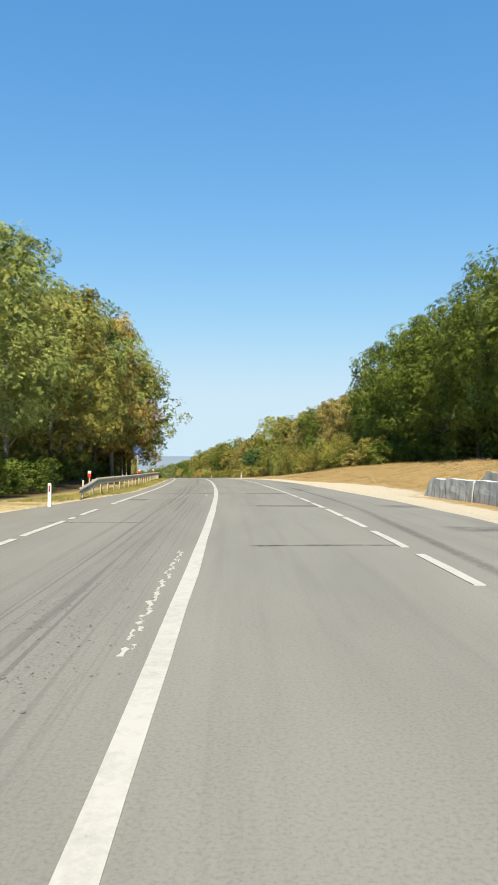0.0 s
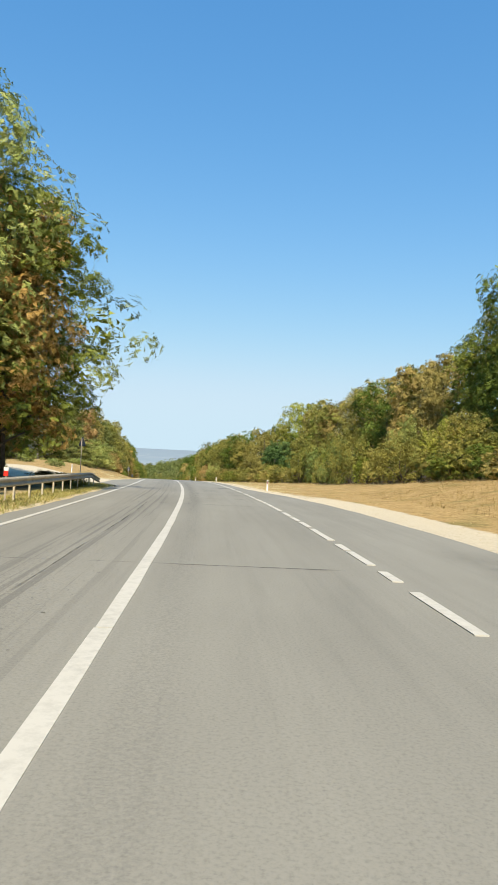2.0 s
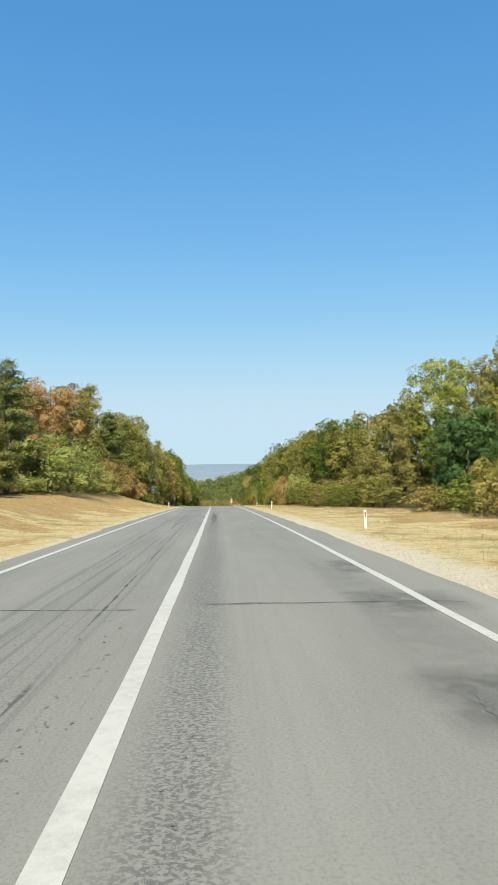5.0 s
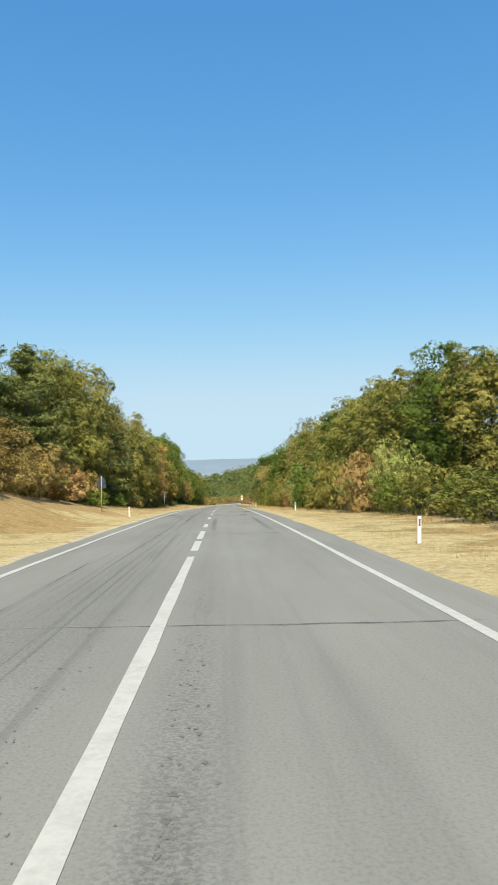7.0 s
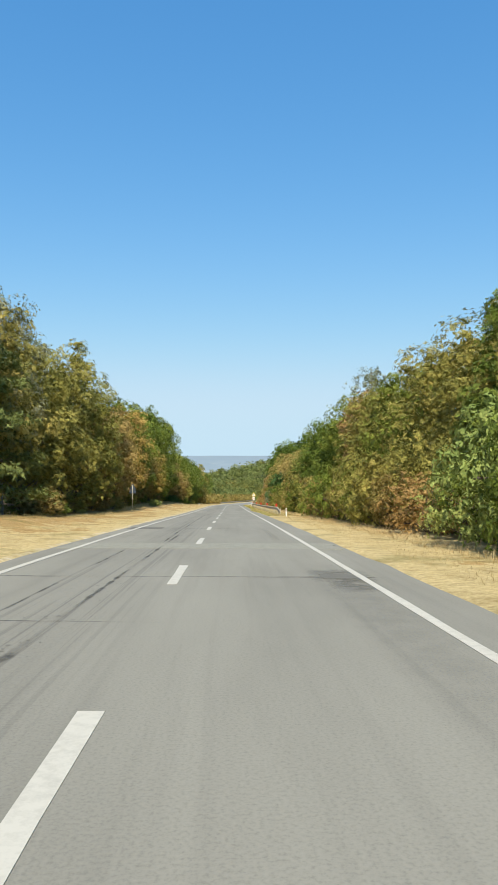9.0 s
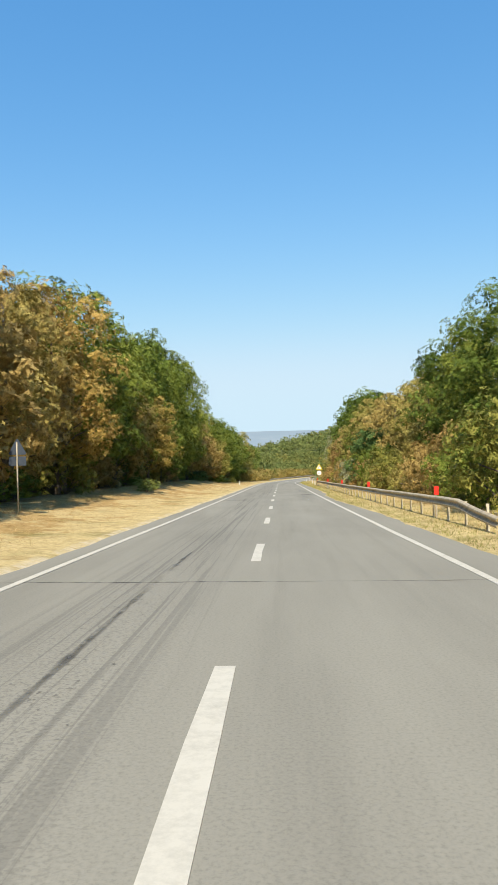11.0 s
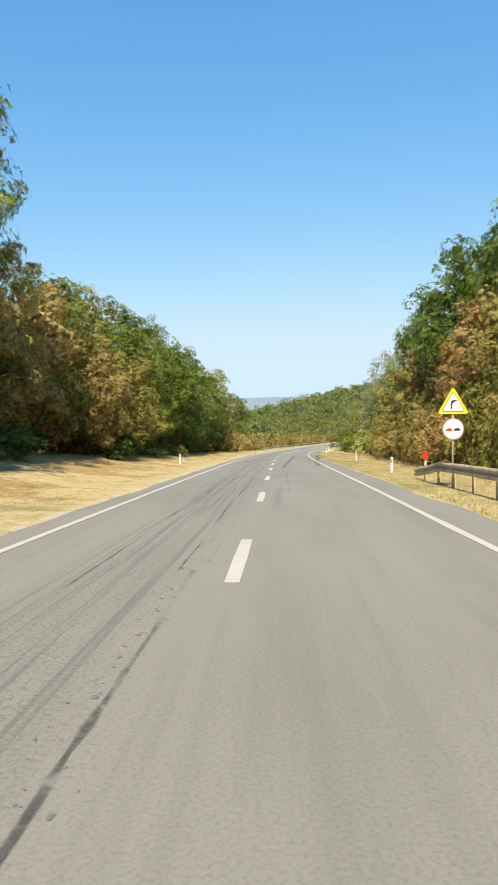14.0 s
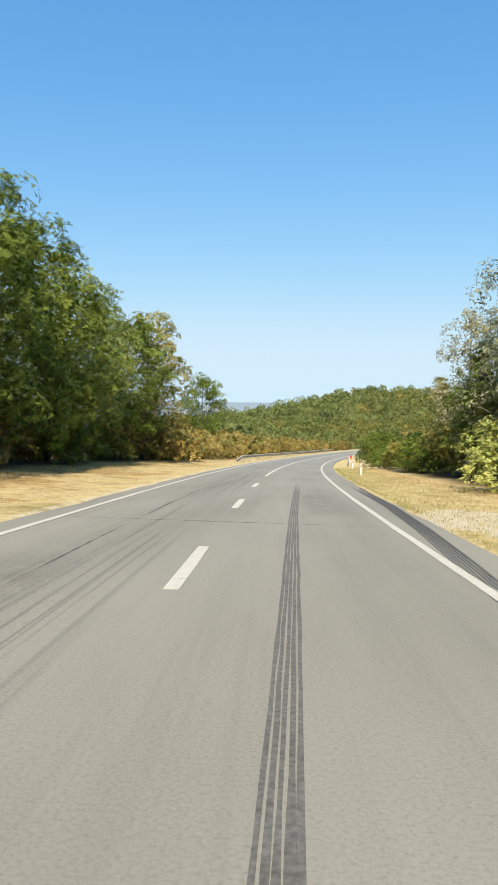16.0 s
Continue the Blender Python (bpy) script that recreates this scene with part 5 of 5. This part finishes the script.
def rail_marker(s, u, both=True):
    """A reflector plate that stands up behind a rail."""
    x, y, z, h = (float(v) for v in place(s, u))
    root = empty("rail_reflector", pose(x, y, max(float(height(s, u)), z - 0.1), 0, 0, math.degrees(h)), "red and white reflector plate behind the guardrail" if both else "red reflector plate behind the guardrail", "reflector", "reflectors on the rails")
    bm = bmesh.new()
    box(bm, -0.03, 0.03, -0.02, 0.02, -0.3, 0.80, 0.006)
    part("post", of_bm("post", bm, ZINC), root)
    bm = bmesh.new()
    w, top = (0.075, 0.97) if both else (0.085, 1.12)
    box(bm, -w, w, -0.035, -0.022, 0.80, top, 0.004)
    part("plate", of_bm("plate", bm, RED), root, "red plate")
    if both:
        bm = bmesh.new()
        box(bm, -0.075, 0.075, -0.035, -0.022, 0.974, 1.09, 0.004)
        part("cap", of_bm("cap", bm, WHITE), root, "white plate")
    return root


for s in (39.8, 62, 81):
    rail_marker(s, -5.65)
for s in (311, 330, 349, 368, 390.6):
    rail_marker(s, 6.1, False)
rail_marker(490, 6.4, False)


def disc(bm, radius, thick, z, y0, sides=40):
    made = bmesh.ops.create_cone(bm, cap_ends=True, segments=sides, radius1=radius, radius2=radius, depth=thick, matrix=Matrix.Translation((0, y0, z)) @ Matrix.Rotation(radians(90), 4, 'X'))
    return made


def triangle(bm, side, thick, z, y0, round_=0.06):
    hgt = side * 0.866
    pts = []
    for k in range(3):
        a = math.radians(90 + 120 * k)
        c = Vector((math.cos(a), math.sin(a))) * (hgt * 2 / 3 - 2 * round_)
        for j in range(-3, 4):
            b = a + math.radians(20 * j)
            pts.append(c + Vector((math.cos(b), math.sin(b))) * round_)
    front = [bm.verts.new((p.x, y0 - thick / 2, z + p.y)) for p in pts]
    back = [bm.verts.new((p.x, y0 + thick / 2, z + p.y)) for p in pts]
    bm.faces.new(front)
    bm.faces.new(back[::-1])
    n = len(pts)
    for i in range(n):
        bm.faces.new((front[i], front[(i + 1) % n], back[(i + 1) % n], back[i]))


def pole_mesh(tall, r=0.03):
    bm = bmesh.new()
    bmesh.ops.create_cone(bm, cap_ends=True, segments=14, radius1=r, radius2=r, depth=tall + 0.4, matrix=Matrix.Translation((0, 0.03, tall / 2 - 0.2)))
    return of_bm("pole", bm, ZINC, True)


def bend_sign(s, u):
    x, y, z, h = (float(v) for v in place(s, u))
    root = empty("road_sign", pose(x, y, float(height(s, u)), 0, 0, math.degrees(h) + 2), "bend warning triangle above a round no-overtaking sign", "road sign")
    part("pole", pole_mesh(3.15), root)

    def piece(name, make, mat, label=""):
        bm = bmesh.new()
        make(bm)
        part(name, of_bm(name, bm, mat), root, label)
    piece("triangle_backing", lambda bm: triangle(bm, 1.02, 0.02, 2.66, -0.015), YELLOW, "yellow fluorescent triangle")
    piece("triangle_border", lambda bm: triangle(bm, 0.80, 0.006, 2.66, -0.030), plain("faded_red", (0.45, 0.20, 0.05), 0.5, 0, 12, 0.1, 0.05), "narrow faded red border")
    piece("triangle_face", lambda bm: triangle(bm, 0.70, 0.006, 2.66, -0.037, 0.03), WHITE, "white triangle")

    def bow(bm):
        box(bm, -0.085, -0.035, -0.046, -0.041, 2.52, 2.68)
        pts = [(-0.06 + 0.11 * (1 - math.cos(a)), 2.68 + 0.11 * math.sin(a)) for a in np.linspace(0, math.pi / 2, 7)]
        for (a0, b0), (a1, b1) in zip(pts, pts[1:]):
            box(bm, min(a0, a1) - 0.022, max(a0, a1) + 0.022, -0.046, -0.041, min(b0, b1) - 0.022, max(b0, b1) + 0.022)
        box(bm, 0.04, 0.12, -0.046, -0.041, 2.768, 2.812)
    piece("bend_symbol", bow, BLACK, "black bend arrow")
    piece("disc_border", lambda bm: disc(bm, 0.35, 0.02, 1.88, -0.015), plain("sun_bleached_red", (0.42, 0.22, 0.21), 0.5, 0, 12, 0.1, 0.05), "sun-bleached red ring")
    piece("disc_face", lambda bm: disc(bm, 0.318, 0.006, 1.88, -0.030), WHITE, "white disc")

    def car(x0):
        def make(bm):
            box(bm, x0 - 0.10, x0 + 0.10, -0.042, -0.036, 1.825, 1.875, 0.002)
            box(bm, x0 - 0.06, x0 + 0.06, -0.042, -0.036, 1.877, 1.905, 0.002)
        return make
    piece("car_symbol", car(-0.125), SIGN_RED, "red car symbol")
    piece("car_symbol", car(0.125), BLACK, "black car symbol")
    return root


bend_sign(386.5, 6.12)


def sign_back(s, u, tall, with_plate=True, turn=-3.0):
    """A sign for the oncoming lane, seen from its grey back."""
    x, y, z, h = (float(v) for v in place(s, u))
    root = empty("road_sign", pose(x, y, float(height(s, u)), 0, 0, math.degrees(h) + turn), "grey back of a road sign on a thin steel pole", "road sign", "signs for oncoming traffic")
    part("pole", pole_mesh(tall), root)
    bm = bmesh.new()
    triangle(bm, 0.80, 0.012, tall - 0.28, 0.075)
    part("panel", of_bm("panel", bm, SIGN_BACK), root, "grey-blue sheet metal back")
    if with_plate:
        bm = bmesh.new()
        box(bm, -0.36, 0.36, 0.066, 0.080, tall - 0.95, tall - 0.58, 0.004)
        part("plate", of_bm("plate", bm, SIGN_BACK), root, "grey rectangular plate")
    return root


sign_back(240, -8.8, 2.8)
sign_back(313, -10.0, 2.9)
sign_back(107, -7.1, 3.0, False, -42.0)


def blue_sign(s, u, tall):
    """A round blue sign with a pale slanting arrow, both darkened in colour as if under foliage."""
    x, y, z, h = (float(v) for v in place(s, u))
    root = empty("road_sign", pose(x, y, float(height(s, u)), 0, 0, math.degrees(h) - 4), "round blue road sign behind the guardrail, tree shade painted into its colours", "road sign")
    part("pole", pole_mesh(tall), root)
    bm = bmesh.new()
    disc(bm, 0.35, 0.012, tall - 0.36, -0.014)
    # blue darkened to paint in the shade of overhanging leaves
    part("panel", of_bm("panel", bm, plain("blue_sheeting", (0.016, 0.036, 0.115), 0.6, 0, 12, 0.08, 0.05)), root, "blue disc darkened by painted shade")
    bm = bmesh.new()
    box(bm, -0.045, 0.045, -0.028, -0.022, -0.12, 0.24, 0.002)
    box(bm, -0.15, 0.15, -0.028, -0.022, -0.20, -0.125, 0.002)
    bmesh.ops.transform(bm, verts=bm.verts, matrix=Matrix.Translation((0, 0, tall - 0.36)) @ Matrix.Rotation(radians(40), 4, 'Y'))
    # white greyed down for the same leaf shade, not faded paint
    part("arrow", of_bm("arrow", bm, plain("dulled_white", (0.17, 0.20, 0.24), 0.6, 0, 12, 0.15, 0.05)), root, "white arrow darkened by painted shade")
    return root


blue_sign(64.9, -6.05, 2.96)


def lime_washed():
    """Concrete under flaking lime wash, streaked by rain."""
    m, n, l, bs = shader("streaked_lime_wash")
    co = n.new("ShaderNodeTexCoord").outputs["Object"]
    drip = noise_of(n, l, stretch(n, l, co, (5.0, 5.0, 0.7)), 1.0, 6, 0.7)
    fine = noise_of(n, l, co, 16, 6, 0.7)
    col = ramp(n, l, drip, ((0.32, (0.30, 0.29, 0.25)), (0.42, (0.56, 0.55, 0.50)), (0.56, (0.76, 0.75, 0.70))))
    col = mixed(n, l, 'MULTIPLY', 0.5, col, ramp(n, l, fine, ((0.3, (0.68, 0.66, 0.62)), (0.55, (1, 1, 1)))))
    l.new(col, bs.inputs["Base Color"])
    bs.inputs["Roughness"].default_value = 0.95
    bump(n, l, bs, fine, 0.4, 0.02)
    return m


LIME_WASH = lime_washed()


def barrier(s, u, turn=0.0, first=False):
    """A lime-washed concrete road block; the first of a row has a slanted end."""
    bm = bmesh.new()
    box(bm, -0.27, 0.27, -1.46, 1.46, -0.05, 0.82)
    for v in bm.verts:
        if v.co.z > 0.5:
            v.co.x *= 0.70
            if first and v.co.y > 0:
                v.co.y -= 0.85
    bmesh.ops.subdivide_edges(bm, edges=bm.edges[:], cuts=6, use_grid_fill=True)
    for v in bm.verts:
        v.co += noise.noise_vector(v.co * 2.3 + Vector((s, u, 0))) * 0.035 + noise.noise_vector(v.co * 7.0 + Vector((u, s, 0))) * 0.010
    x, y, z, h = (float(v) for v in place(s, u))
    ob = new("concrete_barrier", of_bm("concrete_barrier", bm, LIME_WASH))
    ob.matrix_basis = pose(x, y, float(height(s, u)) - 0.03, 0, 0, math.degrees(h) + turn)
    return tagged(ob, "streaked, lime-washed concrete barrier block" + (" with a slanted end" if first else " in the lay-by"), "barrier", "concrete barriers in the lay-by")


for i in range(7):
    barrier(38.4 - 3.0 * i, 9.75 + 0.03 * i, 1.5 * math.sin(i * 2.1), i == 0)
for i in range(5):
    barrier(38.8 - 3.0 * i, 12.4 + 0.05 * i, 2.0 * math.sin(i * 1.7), i == 0)


# ---- grass and far woods ----
def tufts(name, count, seed, where, tall, material, label):
    rng = np.random.default_rng(seed)
    s, u = where(rng, count)
    x, y, z, h = place(s, u)
    g = height(s, u) - 0.03
    blades = 3
    n = len(s) * blades
    bx = np.repeat(x, blades) + rng.normal(0, 0.09, n)
    by = np.repeat(y, blades) + rng.normal(0, 0.09, n)
    bz = np.repeat(g, blades)
    t = tall * (0.35 + 0.9 * rng.random(n)) * np.repeat(0.6 + 0.8 * rng.random(len(s)), blades)
    a = rng.random(n) * 6.283
    w = 0.004 + 0.006 * rng.random(n)
    out = t * (0.5 + 1.2 * rng.random(n))
    lx, ly = np.cos(a) * out, np.sin(a) * out
    px, py = -np.sin(a) * w, np.cos(a) * w
    q = np.stack([np.stack([bx - px, by - py, bz], 1), np.stack([bx + px, by + py, bz], 1), np.stack([bx + lx, by + ly, bz + t], 1)], 1)
    return tagged(new(name, tris(name, q, material)), label, "grass", "", "stuff")


def verge_right(rng, n):
    s = rng.uniform(10, 500, n)
    return s, right_edge(s) + 0.35 + (hem_right(s) - right_edge(s)) * rng.random(n) ** 1.3 + np.where(s < 150, 1.6, 0.0) * rng.random(n)


def verge_left(rng, n):
    s = rng.uniform(30, 520, n)
    return s, left_edge(s) - 0.3 + (hem_left(s) - left_edge(s)) * rng.random(n) ** 1.2


tufts("dry_grass", 8000, 1, verge_right, 0.05, STRAW, "short dry straw-coloured grass on the verge")
tufts("dry_grass", 8000, 2, verge_left, 0.05, STRAW, "short dry straw-coloured grass on the bank")
tufts("meadow_grass", 22000, 8, lambda r, n: (lambda s: (s, right_edge(s) + 0.9 + (hem_right(s) - right_edge(s) - 0.6) * r.random(n)))(r.uniform(225, 485, n)), 0.075, STRAW, "soft dry wheat-coloured grass on the verge")
tufts("meadow_grass", 22000, 9, lambda r, n: (lambda s: (s, left_edge(s) - 0.9 + (hem_left(s) - left_edge(s) + 0.6) * r.random(n)))(r.uniform(225, 485, n)), 0.065, STRAW, "soft dry wheat-coloured grass on the bank")
tufts("meadow_grass", 20000, 10, lambda r, n: (lambda s: (s, right_edge(s) + 1.2 + (hem_right(s) - right_edge(s) - 1.0) * r.random(n)))(r.uniform(96, 228, n)), 0.07, STRAW, "soft dry wheat-coloured grass beside the gravel")
tufts("meadow_grass", 13000, 11, lambda r, n: (lambda s: (s, left_edge(s) - 0.6 + (hem_left(s) - left_edge(s) + 0.4) * r.random(n)))(r.uniform(132, 228, n)), 0.065, STRAW, "soft dry wheat-coloured grass on the bank by the pines")
tufts("tall_dry_grass", 9000, 6, lambda r, n: (lambda s: (s, hem_right(s) - 1.4 + 1.6 * r.random(n)))(r.uniform(60, 480, n)), 0.22, STRAW, "tall dry grass at the foot of the bushes")
tufts("tall_dry_grass", 9000, 7, lambda r, n: (lambda s: (s, hem_left(s) + 1.6 - 1.8 * r.random(n)))(r.uniform(130, 480, n)), 0.20, STRAW, "tall dry grass at the foot of the trees")
tufts("green_grass", 20000, 3, lambda r, n: (lambda s: (s, right_edge(s) + 0.2 + 3.0 * r.random(n) ** 1.4))(r.uniform(300, 480, n)), 0.075, LUSH, "greenish grass under the guardrail")
tufts("green_grass", 17000, 4, lambda r, n: (lambda s: (s, left_edge(s) - 0.3 - 1.9 * r.random(n)))(r.uniform(34, 106, n)), 0.11, LUSH, "greenish grass under the guardrail")


tufts("russet_grass", 9000, 12, lambda r, n: (lambda s: (s, 11.0 + (hem_right(s) - 9.5) * r.random(n)))(r.uniform(34, 104, n)), 0.15, RUSTY_GRASS, "rough reddish-brown dry grass on the bank")
tufts("russet_grass", 14000, 13, lambda r, n: (lambda s: (s, left_edge(s) - 2.2 + (hem_left(s) - left_edge(s) + 2.0) * r.random(n)))(r.uniform(138, 470, n)), 0.055, RUSTY_GRASS, "rough reddish-brown dry grass on the bank")


def stones(count, seed):
    """Loose gravel along the edge of the asphalt: small uneven four-sided stones."""
    rng = np.random.default_rng(seed)
    s = rng.uniform(94, 188, count)
    u = right_edge(s) + 0.12 + np.abs(rng.normal(0, 0.75, count)) * np.where(s < 190, 1.0, 0.35)
    x, y, z, h = place(s, u)
    c = np.stack([x, y, height(s, u) + 0.004], 1)
    r = (0.007 + 0.018 * rng.random(count) ** 2)[:, None]
    p = [unit(rng.normal(0, 1, (count, 3)) + np.array(o)) * r + c for o in ((2, 0, -0.4), (-1, 1.7, -0.4), (-1, -1.7, -0.4), (0, 0, 1.6))]
    q = np.concatenate([np.stack([p[i], p[j], p[k]], 1) for i, j, k in ((0, 1, 3), (1, 2, 3), (2, 0, 3))])
    return tagged(new("gravel", tris("gravel", q, PALE_STONE)), "loose pale gravel along the asphalt edge", "gravel", "", "stuff")


PALE_STONE = plain("pale_stone", (0.52, 0.455, 0.335), 0.95, 0, 3.0, 0.3)
stones(7000, 21)


def land(x, y):
    """Distance along the road, side way and ground height of a far place."""
    d = np.hypot(RX - x, RY - y)
    i = int(d.argmin())
    ahead = (y - RY[-1]) * math.cos(HEAD[-1]) - (x - RX[-1]) * math.sin(HEAD[-1])
    past = i == len(S) - 1 and ahead > 0
    s = float(S[i]) + (float(ahead) if past else 0.0)
    u = float((x - RX[i]) * math.cos(HEAD[i]) + (y - RY[i]) * math.sin(HEAD[i]))
    z0 = float(line(s)[2])
    g = float(relief(np.array(x), np.array(y), np.array(s), np.array(z0), np.array(u))) if s > 480 else z0
    return s, u, g + float(bank(s, np.clip(u, -140, 140)) * smooth(900, 560, s))


def clumps(name, spots, leaf, count, material, label, seed):
    """Many crowns far off, each a few shells of leaf sprays, in one mesh."""
    rng = np.random.default_rng(seed)
    q = []
    for x, y, g, tall, r in spots:
        for j in range(4):
            c = np.array([x, y, g + tall * (0.28 + 0.14 * j)]) + rng.normal(0, r * 0.42, 3) * np.array([1, 1, 0.2])
            d3 = unit(rng.normal(0, 1, (count // 4, 3)) + np.array([0, -0.2, 0.45]))
            rr = r * (0.85 - 0.13 * j)
            p = c + d3 * np.array([rr, rr, tall * 0.26]) * (0.72 + 0.3 * rng.random((len(d3), 1)))
            q.append(leaves(rng, p, d3, leaf * 1.3, leaf * 1.15, 0.4))
    return tagged(new(name, tris(name, np.concatenate(q), material)), label, "woods", "", "stuff")


def far_woods():
    rng = np.random.default_rng(9)
    for step, y0, y1, rad, leaf, count in ((6.5, 480, 760, (3.4, 5.0), 0.85, 84), (11.0, 760, 1330, (5.5, 7.6), 1.7, 60)):
        kinds = ([], [], [])
        for y in np.arange(y0, y1, step):
            for x in np.arange(-60 - 0.75 * (y - 400), 30 + 0.30 * (y - 400), step):
                px, py = x + rng.uniform(-0.9, 0.9) * step, y + rng.uniform(-0.9, 0.9) * step
                s, u, g = land(px, py)
                if s < 640 and abs(u) < 30 or s < 500:
                    continue
                low = s < 720 and u > 0
                tall = rng.uniform(7.5, 12) * (0.45 if low else 0.72 if s < 780 else 1.0)
                tone = noise.noise(Vector((px * 0.012, py * 0.012, 3.0))) + rng.normal(0, 0.2)
                kinds[0 if tone < 0.10 else 1 if tone < 0.38 else 2].append((px, py, g - 0.5, tall, rng.uniform(*rad) * (0.8 if low else 1.0)))
        clumps("distant_woods", kinds[0], leaf, count, WOODS, "dense green woods down the valley", 1)
        clumps("distant_woods", kinds[1], leaf, count, FAR_OLIVE, "olive-coloured woods down the valley", 2)
        clumps("distant_woods", kinds[2], leaf, count, FAR_GOLD, "yellowing woods down the valley", 3)
    deep = ([], [], [])
    for s in np.arange(-60, 640, 8.0):
        for side in (-1, 1):
            for d in np.arange(0, 110, 8.0):
                first = float(hem_right(s)) + 24 if side > 0 else 40 - 4 * float(smooth(240, 260, s))
                ss, u = s + rng.uniform(-3, 3), side * (first + d + rng.uniform(-3, 3))
                if side > 0 and 190 < ss < 280:
                    u += 8
                x, y, z, h = (float(v) for v in place(ss, u))
                tone = noise.noise(Vector((x * 0.02, y * 0.02, 7.0))) + rng.normal(0, 0.2)
                deep[0 if tone < 0.1 else 1 if tone < 0.4 else 2].append((x, y, float(height(ss, u)) - 0.5, rng.uniform(6.5, 8.5), rng.uniform(4.0, 5.2)))
    clumps("deep_woods", deep[0], 1.5, 44, WOODS, "dense green woods behind the road's edge", 14)
    clumps("deep_woods", deep[1], 1.5, 44, FAR_OLIVE, "olive-coloured woods behind the road's edge", 15)
    clumps("deep_woods", deep[2], 1.5, 44, FAR_GOLD, "yellowing woods behind the road's edge", 16)
    shrubs = ([], [], [])
    for k in range(1900):
        s = rng.uniform(478, 652)
        left = k % 2
        u = -(9.5 + 26 * rng.random() ** 1.2) if left else (10.5 + 34 * rng.random() ** 1.1)
        if not left and s < 492:
            continue
        x, y, z, h = (float(v) for v in place(s, u))
        g = float(height(s, u))
        tone = rng.random() + (0.25 if left else -0.15)
        shrubs[0 if tone < 0.5 else 1 if tone < 0.85 else 2].append((x, y, g - 0.3, rng.uniform(2.6, 4.6), rng.uniform(1.5, 2.4)))
    clumps("shrubs", shrubs[0], 0.5, 76, FAR_OLIVE, "olive-green shrubs beside the bend", 4)
    clumps("shrubs", shrubs[1], 0.5, 76, FAR_GOLD, "yellowing shrubs beside the bend", 5)
    clumps("shrubs", shrubs[2], 0.5, 76, RUSSET, "russet shrubs beside the bend", 6)


far_woods()
